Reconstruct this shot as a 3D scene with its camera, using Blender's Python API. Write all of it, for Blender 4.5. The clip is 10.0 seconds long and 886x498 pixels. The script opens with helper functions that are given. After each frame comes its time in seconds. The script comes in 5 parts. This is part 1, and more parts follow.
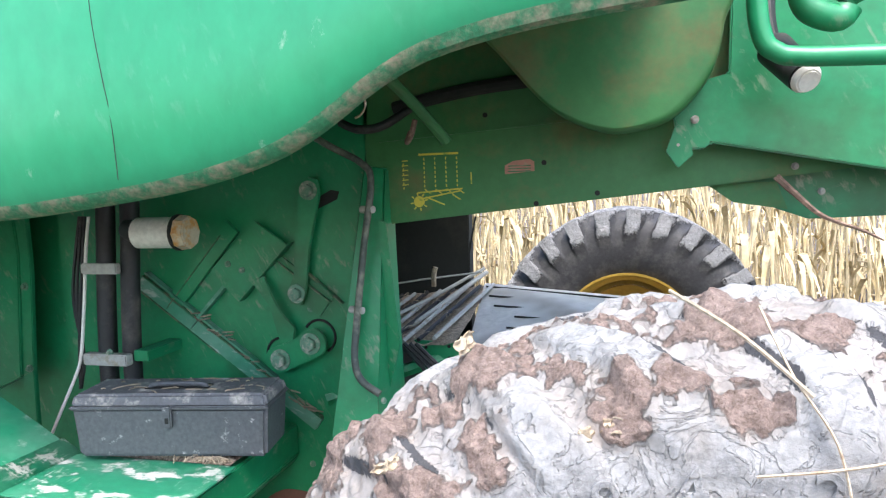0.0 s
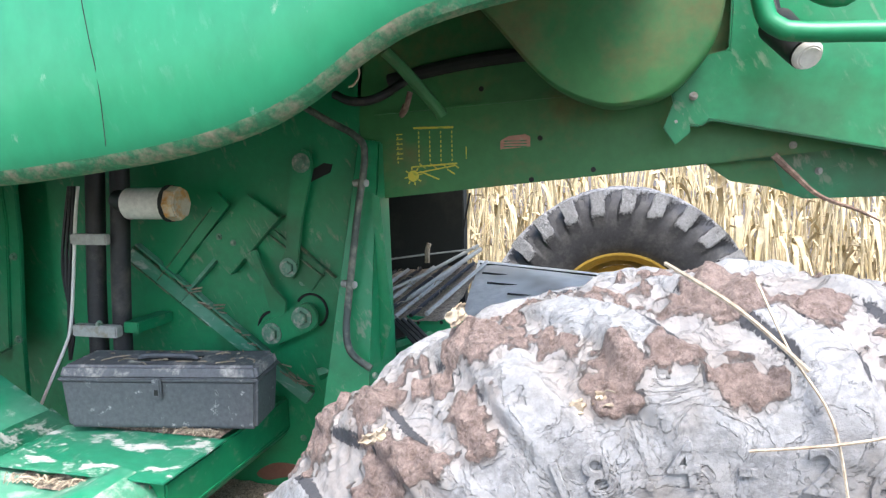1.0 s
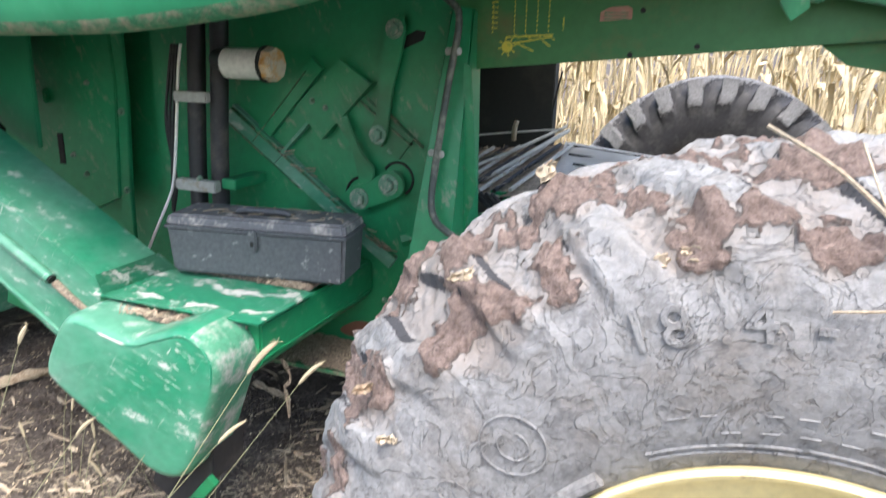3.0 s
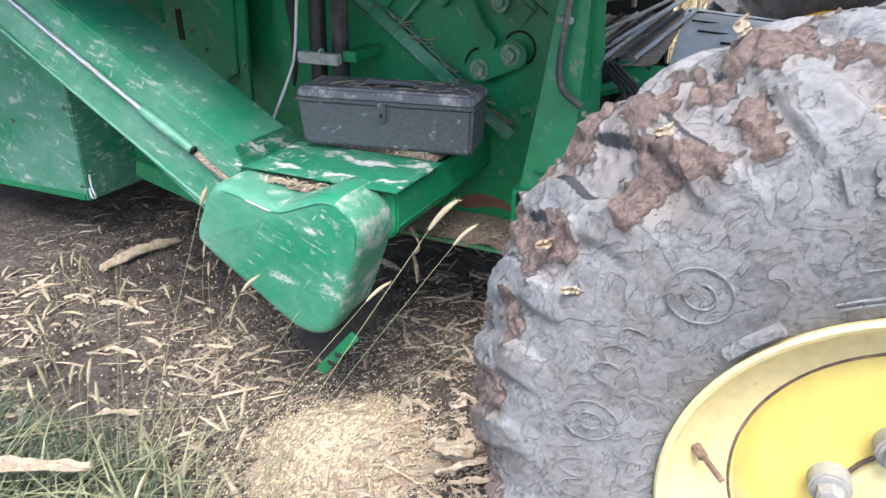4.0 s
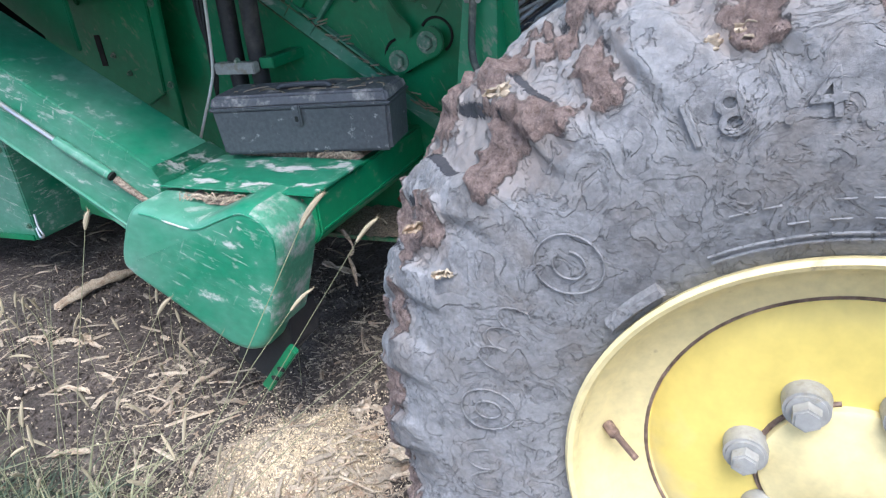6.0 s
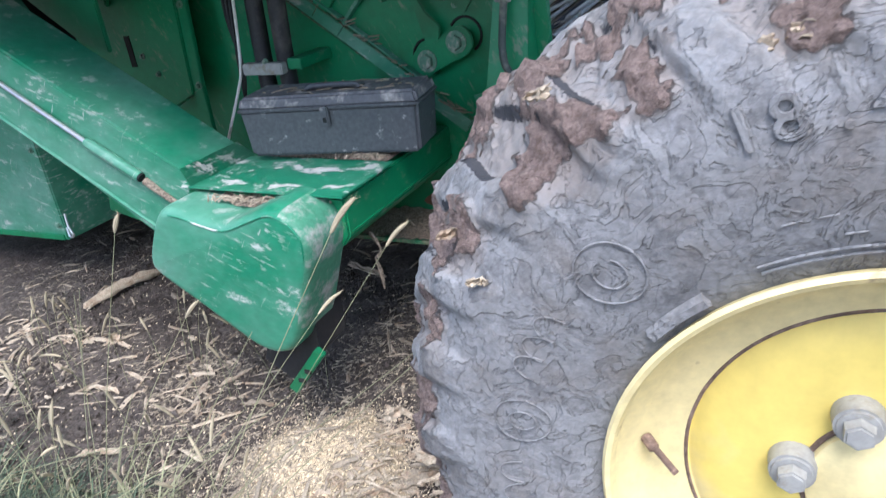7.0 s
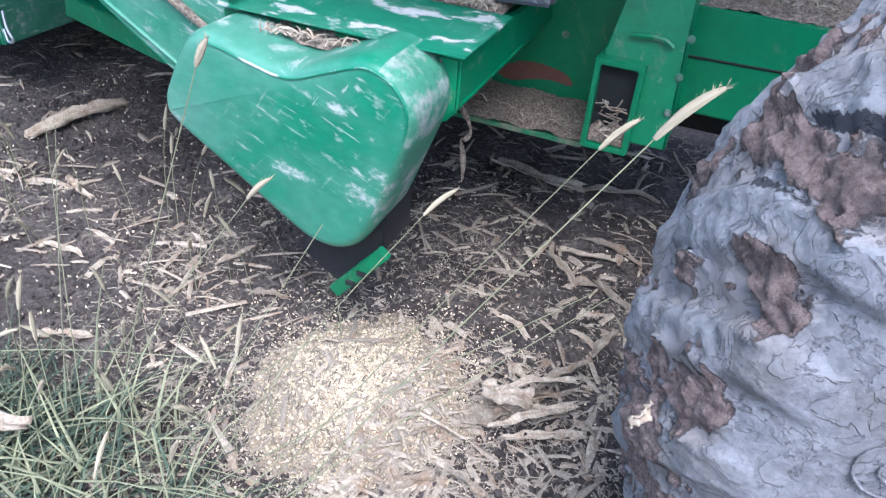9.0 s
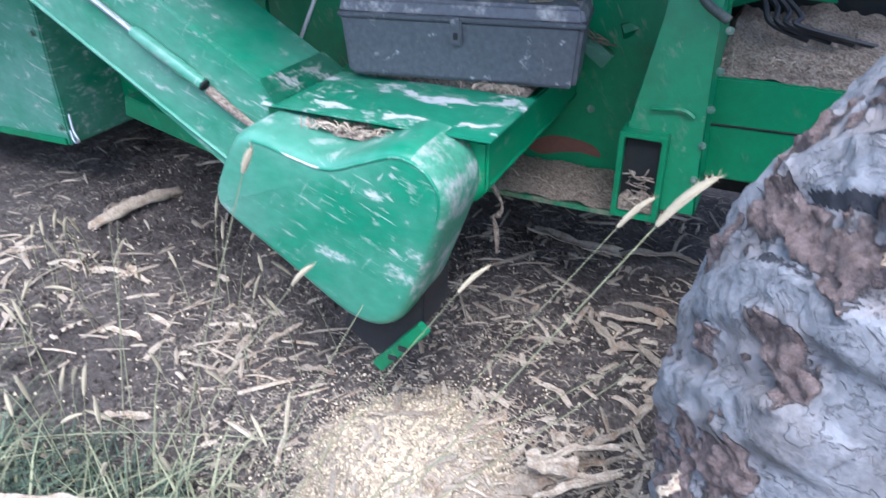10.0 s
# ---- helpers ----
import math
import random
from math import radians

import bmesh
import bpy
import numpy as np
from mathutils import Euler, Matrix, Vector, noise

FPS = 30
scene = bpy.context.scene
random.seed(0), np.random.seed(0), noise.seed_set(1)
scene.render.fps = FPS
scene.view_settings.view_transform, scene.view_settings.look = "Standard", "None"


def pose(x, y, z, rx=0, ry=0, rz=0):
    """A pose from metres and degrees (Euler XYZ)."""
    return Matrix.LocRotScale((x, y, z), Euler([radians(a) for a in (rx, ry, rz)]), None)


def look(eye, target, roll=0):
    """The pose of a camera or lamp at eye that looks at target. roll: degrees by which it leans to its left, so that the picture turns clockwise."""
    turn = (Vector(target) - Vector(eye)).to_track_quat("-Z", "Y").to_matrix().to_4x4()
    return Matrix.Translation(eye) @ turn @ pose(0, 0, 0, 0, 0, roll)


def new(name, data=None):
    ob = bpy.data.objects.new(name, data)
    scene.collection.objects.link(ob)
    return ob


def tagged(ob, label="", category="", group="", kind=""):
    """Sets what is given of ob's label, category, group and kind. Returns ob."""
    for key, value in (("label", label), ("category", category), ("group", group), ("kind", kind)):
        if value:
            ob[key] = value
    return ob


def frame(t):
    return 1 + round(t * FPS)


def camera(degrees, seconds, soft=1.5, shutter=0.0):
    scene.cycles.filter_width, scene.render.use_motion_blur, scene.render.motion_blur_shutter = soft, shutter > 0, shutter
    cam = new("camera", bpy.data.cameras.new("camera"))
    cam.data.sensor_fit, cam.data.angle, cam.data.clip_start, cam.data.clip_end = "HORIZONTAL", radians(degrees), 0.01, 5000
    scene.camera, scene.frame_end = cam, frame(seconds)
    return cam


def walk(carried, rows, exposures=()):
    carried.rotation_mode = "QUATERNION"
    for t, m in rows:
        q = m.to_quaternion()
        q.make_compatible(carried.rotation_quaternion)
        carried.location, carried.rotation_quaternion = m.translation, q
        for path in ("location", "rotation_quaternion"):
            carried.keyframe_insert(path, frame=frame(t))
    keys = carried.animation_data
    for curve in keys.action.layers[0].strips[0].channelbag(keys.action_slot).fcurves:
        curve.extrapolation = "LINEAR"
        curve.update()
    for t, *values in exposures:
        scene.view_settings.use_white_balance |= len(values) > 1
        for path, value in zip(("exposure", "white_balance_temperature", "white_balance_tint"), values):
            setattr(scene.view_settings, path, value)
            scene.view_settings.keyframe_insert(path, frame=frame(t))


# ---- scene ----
cam = camera(63.8, 10.0, soft=1.2, shutter=0.4)
PATH = [
    (0, (0.1469, 0.118, 1.5782), (-0.3687, 2.041, 1.3864), -1.9),
    (0.5, (0.1455, 0.129, 1.5713), (-0.3584, 2.053, 1.3587), -1.31),
    (1, (0.145, 0.134, 1.5633), (-0.3551, 2.054, 1.3144), -1.02),
    (1.5, (0.1345, 0.121, 1.556), (-0.429, 2.016, 1.2528), -1.2),
    (2, (0.1364, 0.108, 1.5538), (-0.4803, 1.983, 1.2339), -1.28),
    (2.5, (0.1373, 0.093, 1.5347), (-0.546, 1.924, 1.1097), 0.63),
    (3, (0.1402, 0.096, 1.5175), (-0.5498, 1.891, 0.9656), 1.38),
    (3.2, (0.1238, 0.077, 1.5105), (-0.6092, 1.821, 0.8621), 1.36),
    (4.3, (-0.0109, -0.035, 1.4877), (-0.846, 1.547, 0.594), -0.61),
    (4.5, (-0.0104, -0.036, 1.4787), (-0.8605, 1.529, 0.5699), -0.51),
    (5, (0.0482, -0.02, 1.4711), (-0.7569, 1.568, 0.5595), -2.26),
    (5.5, (0.1396, 0.078, 1.4414), (-0.6836, 1.656, 0.53), -7.14),
    (5.7, (0.1616, 0.101, 1.4411), (-0.6511, 1.699, 0.553), -7.33),
    (6.8, (0.1435, 0.119, 1.4402), (-0.7165, 1.725, 0.6152), -6.73),
    (7, (0.1335, 0.13, 1.4408), (-0.7431, 1.714, 0.5897), -7.53),
    (7.5, (-0.0161, 0.195, 1.3858), (-0.9297, 1.647, 0.3567), -7.42),
    (8, (-0.3383, 0.312, 1.2943), (-0.9902, 1.807, 0.137), 2.1),
    (8.5, (-0.4678, 0.338, 1.2902), (-0.9965, 1.842, 0.0833), 6.3),
    (9, (-0.4589, 0.324, 1.3047), (-1.0441, 1.83, 0.1242), 4.3),
    (9.5, (-0.4138, 0.32, 1.322), (-1.0504, 1.848, 0.2008), 2.04),
    (10, (-0.4235, 0.298, 1.3597), (-1.172, 1.838, 0.3264), -0.74),
]
walk(cam, [(t, look(eye, target, roll)) for t, eye, target, roll in PATH], [(0.0, 2.60, 6250, 11), (2.0, 2.45, 6250, 11), (3.2, 2.30, 6450, 12), (5.0, 1.88, 5750, 12), (7.0, 1.80, 5700, 13), (7.6, 1.92, 5850, 14), (8.5, 1.95, 5350, 16), (10.0, 2.05, 5250, 16)])

# ---- world, sun ----
SUN_EL, SUN_AZ = 61.0, 152.0
world = bpy.data.worlds.new("sky")
scene.world = world
world.use_nodes = True
wn = world.node_tree.nodes
sky = wn.new("ShaderNodeTexSky")
sky.sky_type = "NISHITA"
sky.sun_disc = False
sky.sun_elevation = radians(SUN_EL)
sky.sun_rotation = radians(SUN_AZ)
sky.dust_density = 3.0
sky.air_density = 1.2
world.node_tree.links.new(sky.outputs[0], wn["Background"].inputs[0])
wn["Background"].inputs[1].default_value = 0.092
sun_data = bpy.data.lights.new("sun", "SUN")
sun_data.energy = 1.15
sun_data.angle = radians(35.0)
sun_data.color = (1.0, 0.97, 0.92)
sun = new("sun", sun_data)
sun_dir = Vector((math.sin(radians(SUN_AZ)) * math.cos(radians(SUN_EL)), math.cos(radians(SUN_AZ)) * math.cos(radians(SUN_EL)), math.sin(radians(SUN_EL))))
sun.matrix_world = look(Vector((0, 2, 6)), Vector((0, 2, 6)) - sun_dir)


# ---- materials ----
def mat(name, base, rough=0.6, metal=0.0, second=None, scale=6.0, low=0.45, high=0.6, grain=0.06, gscale=60.0,
        bump=0.15, bscale=120.0, third=None, tscale=1.6, tlow=0.5, thigh=0.62, stretch=(1, 1, 1), vary=0.0, spec=0.5, dist=0.004, trans=0.0):
    """Base colour with one or two layers of dirt in noise patches, fine grain and bump."""
    m = bpy.data.materials.new(name)
    m.use_nodes = True
    nt = m.node_tree
    b = nt.nodes["Principled BSDF"]
    b.inputs["Metallic"].default_value = metal
    b.inputs["Specular IOR Level"].default_value = spec
    tc = nt.nodes.new("ShaderNodeTexCoord")
    mp = nt.nodes.new("ShaderNodeMapping")
    mp.inputs["Scale"].default_value = stretch
    geo = nt.nodes.new("ShaderNodeNewGeometry")
    nt.links.new(geo.outputs["Position"], mp.inputs["Vector"])

    def tex(sc, detail=5.0, rg=0.6):
        n = nt.nodes.new("ShaderNodeTexNoise")
        n.inputs["Scale"].default_value = sc
        n.inputs["Detail"].default_value = detail
        n.inputs["Roughness"].default_value = rg
        nt.links.new(mp.outputs[0], n.inputs["Vector"])
        return n.outputs["Fac"]

    def band(src, lo, hi):
        r = nt.nodes.new("ShaderNodeMapRange")
        r.inputs[1].default_value, r.inputs[2].default_value = lo, hi
        nt.links.new(src, r.inputs[0])
        return r.outputs[0]

    def mix(fac, a, c, mode="MIX"):
        x = nt.nodes.new("ShaderNodeMix")
        x.data_type, x.blend_type = "RGBA", mode
        if isinstance(fac, float):
            x.inputs[0].default_value = fac
        else:
            nt.links.new(fac, x.inputs[0])
        for i, v in ((6, a), (7, c)):
            if isinstance(v, tuple):
                x.inputs[i].default_value = (*v, 1)
            else:
                nt.links.new(v, x.inputs[i])
        return x.outputs[2]

    col = base
    dirt = None
    if vary:
        info = nt.nodes.new("ShaderNodeObjectInfo")
        isl = nt.nodes.new("ShaderNodeNewGeometry")
        add = nt.nodes.new("ShaderNodeMath")
        add.operation = "ADD"
        nt.links.new(info.outputs["Random"], add.inputs[0])
        nt.links.new(isl.outputs["Random Per Island"], add.inputs[1])
        fr = nt.nodes.new("ShaderNodeMath")
        fr.operation = "FRACT"
        nt.links.new(add.outputs[0], fr.inputs[0])
        col = mix(fr.outputs[0], tuple(c * (1 - vary) for c in base), tuple(min(1, c * (1 + vary)) for c in base))
    if third:
        col = mix(band(tex(tscale, 4.0), tlow, thigh), col, third)
    if second:
        dirt = band(tex(scale, 8.0, 0.68), low, high)
        col = mix(dirt, col, second)
    g = tex(gscale, 3.0)
    gr = band(g, 0.3, 0.7)
    shade = nt.nodes.new("ShaderNodeMapRange")
    shade.inputs[3].default_value, shade.inputs[4].default_value = 1 - grain * 2, 1 + grain * 2
    nt.links.new(gr, shade.inputs[0])
    mul = nt.nodes.new("ShaderNodeVectorMath")
    mul.operation = "SCALE"
    if isinstance(col, tuple):
        mul.inputs[0].default_value = col
    else:
        nt.links.new(col, mul.inputs[0])
    nt.links.new(shade.outputs[0], mul.inputs["Scale"])
    nt.links.new(mul.outputs[0], b.inputs["Base Color"])
    if dirt is not None and rough < 0.7:
        rr = nt.nodes.new("ShaderNodeMapRange")
        rr.inputs[3].default_value, rr.inputs[4].default_value = rough, 0.9
        nt.links.new(dirt, rr.inputs[0])
        nt.links.new(rr.outputs[0], b.inputs["Roughness"])
    else:
        b.inputs["Roughness"].default_value = rough
    if bump:
        bn = nt.nodes.new("ShaderNodeBump")
        bn.inputs["Strength"].default_value = bump
        bn.inputs["Distance"].default_value = dist
        nt.links.new(tex(bscale, 6.0, 0.7), bn.inputs["Height"])
        nt.links.new(bn.outputs[0], b.inputs["Normal"])
    return m


def mud_mat(name, lo, hi, lines, *args, **kw):
    """As mat(), with a second layer where the mesh carries its mud layer, and thin dark creases."""
    m = mat(name, *args, **kw)
    nt = m.node_tree
    b = nt.nodes["Principled BSDF"]
    old = b.inputs["Base Color"].links[0].from_socket
    geo = nt.nodes.new("ShaderNodeNewGeometry")

    def tex(scale, detail, rough, twist=0.0):
        n = nt.nodes.new("ShaderNodeTexNoise")
        n.inputs["Scale"].default_value, n.inputs["Detail"].default_value = scale, detail
        n.inputs["Roughness"].default_value, n.inputs["Distortion"].default_value = rough, twist
        nt.links.new(geo.outputs["Position"], n.inputs["Vector"])
        return n.outputs["Fac"]

    def math_node(op, a, c, d=None):
        n = nt.nodes.new("ShaderNodeMath")
        n.operation = op
        for i, v in enumerate((a, c, d)):
            if v is None:
                continue
            if isinstance(v, (int, float)):
                n.inputs[i].default_value = v
            else:
                nt.links.new(v, n.inputs[i])
        return n.outputs[0]

    def band(src, a, c):
        r = nt.nodes.new("ShaderNodeMapRange")
        r.inputs[1].default_value, r.inputs[2].default_value = a, c
        nt.links.new(src, r.inputs[0])
        return r.outputs[0]

    def blend(fac, a, c):
        x = nt.nodes.new("ShaderNodeMix")
        x.data_type = "RGBA"
        nt.links.new(fac, x.inputs[0])
        for i, v in ((6, a), (7, c)):
            if isinstance(v, tuple):
                x.inputs[i].default_value = (*v, 1)
            else:
                nt.links.new(v, x.inputs[i])
        return x.outputs[2]

    col = old
    if lines:
        for sc, wd in ((9, 0.010), (24, 0.012)):
            gate = band(tex(sc * 0.4, 2, 0.5), 0.48, 0.56)
            ln = band(math_node("ABSOLUTE", math_node("SUBTRACT", tex(sc, 3, 0.55, 0.8), 0.5), 0), wd, wd * 0.25)
            col = blend(math_node("MULTIPLY", math_node("MULTIPLY", ln, gate), 0.40), col, lines)
    at = nt.nodes.new("ShaderNodeAttribute")
    at.attribute_name = "mud"
    n1 = tex(38, 8, 0.72)
    fac = band(math_node("MULTIPLY_ADD", n1, 1.7, at.outputs["Fac"]), 1.30, 1.52)
    crumbs = blend(band(tex(85, 6, 0.75), 0.36, 0.64), lo, hi)
    if lines:
        flake = band(tex(17, 6, 0.62, 1.3), 0.485, 0.515)
        col = blend(math_node("MULTIPLY", flake, 0.28), col, (0.305, 0.304, 0.304))
        tan = nt.nodes.new("ShaderNodeAttribute")
        tan.attribute_name = "earth"
        col = blend(math_node("MULTIPLY", band(math_node("MULTIPLY_ADD", tex(20, 7, 0.68), 1.2, tan.outputs["Fac"]), 0.75, 1.30), 0.75), col, (0.265, 0.222, 0.195))
        worn = nt.nodes.new("ShaderNodeAttribute")
        worn.attribute_name = "bare"
        gone = band(math_node("MULTIPLY_ADD", tex(44, 6, 0.7, 1.0), 1.4, worn.outputs["Fac"]), 1.22, 1.36)
        col = blend(gone, col, (0.045, 0.045, 0.05))
        lay = nt.nodes.new("ShaderNodeBump")
        lay.inputs["Strength"].default_value, lay.inputs["Distance"].default_value = 0.7, 0.006
        nt.links.new(math_node("SUBTRACT", flake, gone), lay.inputs["Height"])
        nt.links.new(b.inputs["Normal"].links[0].from_socket, lay.inputs["Normal"])
        nt.links.new(lay.outputs[0], b.inputs["Normal"])
    nt.links.new(blend(fac, col, crumbs), b.inputs["Base Color"])
    bn = nt.nodes.new("ShaderNodeBump")
    bn.inputs["Strength"].default_value, bn.inputs["Distance"].default_value = 1.0, 0.020
    nt.links.new(math_node("MULTIPLY", n1, fac), bn.inputs["Height"])
    nt.links.new(b.inputs["Normal"].links[0].from_socket, bn.inputs["Normal"])
    nt.links.new(bn.outputs[0], b.inputs["Normal"])
    return m


def scratch_mat(m, tone, turn=35.0, low=0.585, high=0.67, amount=0.8):
    """Adds fine pale scratches along one slant to a paint."""
    nt = m.node_tree
    b = nt.nodes["Principled BSDF"]
    geo = nt.nodes.new("ShaderNodeNewGeometry")
    facs = []
    for ang, sc, lo, hi in ((turn, (8, 8, 75), low, high), (turn - 75, (10, 10, 60), low + 0.03, high + 0.03), (0, (5, 5, 5), 0.47, 0.60), (turn, (16, 16, 40), 0.57, 0.66)):
        mp = nt.nodes.new("ShaderNodeMapping")
        mp.vector_type = "TEXTURE"
        mp.inputs["Rotation"].default_value = (0, radians(ang), 0)
        mp.inputs["Scale"].default_value = tuple(1 / s for s in sc)
        nt.links.new(geo.outputs["Position"], mp.inputs["Vector"])
        n = nt.nodes.new("ShaderNodeTexNoise")
        n.inputs["Scale"].default_value, n.inputs["Detail"].default_value, n.inputs["Roughness"].default_value = 1.0, 5.0, 0.62
        nt.links.new(mp.outputs[0], n.inputs["Vector"])
        r = nt.nodes.new("ShaderNodeMapRange")
        r.inputs[1].default_value, r.inputs[2].default_value = lo, hi
        nt.links.new(n.outputs["Fac"], r.inputs[0])
        facs.append(r.outputs[0])

    def op(kind, a, c):
        n = nt.nodes.new("ShaderNodeMath")
        n.operation = kind
        for i, v in ((0, a), (1, c)):
            if isinstance(v, float):
                n.inputs[i].default_value = v
            else:
                nt.links.new(v, n.inputs[i])
        return n.outputs[0]

    fac = op("MULTIPLY", op("MULTIPLY", op("MAXIMUM", op("MAXIMUM", facs[0], facs[1]), facs[3]), facs[2]), amount)
    x = nt.nodes.new("ShaderNodeMix")
    x.data_type = "RGBA"
    nt.links.new(fac, x.inputs[0])
    nt.links.new(b.inputs["Base Color"].links[0].from_socket, x.inputs[6])
    x.inputs[7].default_value = (*tone, 1)
    nt.links.new(x.outputs[2], b.inputs["Base Color"])
    return m


GREEN = (0.012, 0.205, 0.082)
DUST = (0.42, 0.40, 0.33)
M_green = mat("green_paint", GREEN, 0.38, 0, DUST, 9.0, 0.66, 0.80, 0.05, 30, 0.05, 90, third=(0.02, 0.125, 0.05), tscale=2.0)
M_hood = mat("hood_paint", (0.020, 0.215, 0.098), 0.30, 0, (0.35, 0.42, 0.36), 14.0, 0.66, 0.80, 0.04, 25, 0.04, 60, third=(0.035, 0.245, 0.12), tscale=1.5, stretch=(1, 1, 0.6))
M_scuffed = mat("scuffed_green_paint", (0.02, 0.21, 0.11), 0.34, 0, (0.45, 0.48, 0.43), 8.0, 0.60, 0.67, 0.05, 40, 0.08, 90, third=(0.115, 0.285, 0.20), tscale=4.0, tlow=0.34, thigh=0.64, stretch=(0.8, 0.8, 1.3))
scratch_mat(M_scuffed, (0.46, 0.49, 0.44), 20.0, 0.60, 0.66, 0.8)
M_plate = scratch_mat(mat("worn_green_plate_paint", (0.02, 0.21, 0.11), 0.36, 0, (0.50, 0.51, 0.47), 11.0, 0.545, 0.60, 0.05, 40, 0.08, 90, third=(0.055, 0.235, 0.14), tscale=5.0, tlow=0.46, thigh=0.64, stretch=(0.7, 1.2, 1)), (0.47, 0.50, 0.45), 8.0, 0.60, 0.66, 0.7)
scratch_mat(M_hood, (0.12, 0.30, 0.20), 70.0, 0.66, 0.76, 0.25)
scratch_mat(M_green, (0.24, 0.27, 0.20), 60.0, 0.62, 0.72, 0.6)
M_rimdust = mat("dust_rubbed_green_paint", (0.06, 0.23, 0.135), 0.6, 0, (0.34, 0.36, 0.32), 17, 0.46, 0.62, 0.08, 70, 0.15, 120)
M_bolt = mat("dusty_bolt_paint", (0.10, 0.21, 0.14), 0.5, 0, (0.34, 0.34, 0.28), 40, 0.50, 0.64, 0.08, 90, 0.2, 150)
# dusty green with the shade under the shield mixed into its olive tone
M_olive_shade = mat("shaded_dusty_olive_paint", (0.036, 0.165, 0.05), 0.5, 0, (0.15, 0.14, 0.06), 4.0, 0.48, 0.72, 0.05, 30, 0.05, 90)
M_lip = mat("dusty_green_edge", (0.025, 0.17, 0.075), 0.7, 0, (0.24, 0.22, 0.15), 26.0, 0.44, 0.66, 0.12, 90, 0.4, 200)
# near-black: painted shade in gaps and openings, and dark fittings
M_dark = mat("black_shade_and_fittings", (0.012, 0.014, 0.013), 0.8, 0, (0.03, 0.03, 0.025), 4, 0.5, 0.7)
M_black = mat("black_rubber", (0.018, 0.018, 0.020), 0.55, 0, (0.10, 0.09, 0.08), 8, 0.55, 0.75, 0.1, 60, 0.1, 150)
M_rub_near = mud_mat("dust_caked_rubber", (0.165, 0.115, 0.096), (0.36, 0.27, 0.235), (0.085, 0.083, 0.085), (0.245, 0.244, 0.246), 0.92, 0, (0.165, 0.163, 0.165), 26, 0.51, 0.64, 0.11, 120, 0.6, 75, third=(0.205, 0.192, 0.182), tscale=9, tlow=0.46, thigh=0.60, dist=0.006)
M_pipe = mat("dusty_dark_pipe", (0.045, 0.058, 0.048), 0.5, 0, (0.20, 0.20, 0.16), 14, 0.46, 0.64, 0.1, 70, 0.2, 150)
M_rub_far = mud_mat("dusty_black_rubber", (0.20, 0.20, 0.21), (0.31, 0.31, 0.32), None, (0.028, 0.028, 0.032), 0.7, 0, (0.06, 0.058, 0.058), 14, 0.48, 0.66, 0.12, 60, 0.4, 110)
M_mud = mat("brown_mud", (0.20, 0.135, 0.105), 0.95, 0, (0.30, 0.22, 0.18), 16, 0.45, 0.62, 0.22, 80, 1.0, 55, dist=0.012)
M_yellow = mat("yellow_paint", (0.80, 0.63, 0.17), 0.42, 0, (0.50, 0.37, 0.18), 10, 0.66, 0.80, 0.03, 30, 0.05, 80, third=(0.74, 0.62, 0.30), tscale=3.0)
M_yellow_pale = mat("worn_pale_yellow_paint", (0.78, 0.66, 0.34), 0.5, 0, (0.45, 0.34, 0.2), 18, 0.62, 0.72, 0.05, 40, 0.1, 120)
# darker copy of the wheel yellow, with the far wheel's shade in it
M_yellow_shaded = mat("shaded_rim_yellow_paint", (0.42, 0.275, 0.05), 0.5, 0, (0.3, 0.2, 0.08), 10, 0.6, 0.75)
M_nut = mat("grey_painted_steel", (0.36, 0.355, 0.33), 0.55, 0.1, (0.3, 0.27, 0.2), 20, 0.55, 0.7, 0.08, 60)
M_rust = mat("rusty_steel", (0.17, 0.115, 0.09), 0.85, 0.2, (0.35, 0.24, 0.18), 40, 0.5, 0.65, 0.15, 120, 0.5, 300)
M_steel = mat("bare_steel", (0.55, 0.56, 0.56), 0.35, 0.85, (0.35, 0.33, 0.28), 20, 0.55, 0.7, 0.05, 80)
M_galv = mat("dusty_galvanised_sheet", (0.80, 0.79, 0.76), 0.5, 0.0, (0.52, 0.50, 0.46), 5, 0.45, 0.65, 0.06, 40, 0.1, 120)
M_box = mat("dusty_black_plastic", (0.075, 0.083, 0.092), 0.5, 0, (0.34, 0.34, 0.34), 24, 0.61, 0.68, 0.10, 90, 0.15, 220)
M_boxlid = mat("dust_covered_black_plastic", (0.10, 0.105, 0.115), 0.6, 0, (0.40, 0.38, 0.35), 12, 0.52, 0.64, 0.10, 90, 0.2, 220)
M_white = mat("white_plastic", (0.72, 0.70, 0.66), 0.45, 0, (0.5, 0.45, 0.38), 14, 0.6, 0.8)
M_amber = mat("amber_plastic", (0.55, 0.27, 0.06), 0.4, 0, (0.56, 0.49, 0.37), 16, 0.40, 0.52)
M_decal = mat("yellow_decal", (0.60, 0.52, 0.06), 0.5, 0, (0.2, 0.3, 0.06), 60, 0.52, 0.65)
M_red = mat("faded_red_decal", (0.42, 0.20, 0.15), 0.6, 0, (0.35, 0.30, 0.22), 50, 0.5, 0.65)
M_redpaint = mat("red_smear", (0.16, 0.07, 0.045), 0.7)
M_soil = mat("brown_soil", (0.082, 0.066, 0.055), 0.95, 0, (0.145, 0.118, 0.098), 7, 0.46, 0.64, 0.25, 70, 1.0, 45, third=(0.055, 0.042, 0.035), tscale=1.8, dist=0.02)
M_straw = mat("dry_straw", (0.27, 0.225, 0.165), 0.85, vary=0.45, grain=0.1)
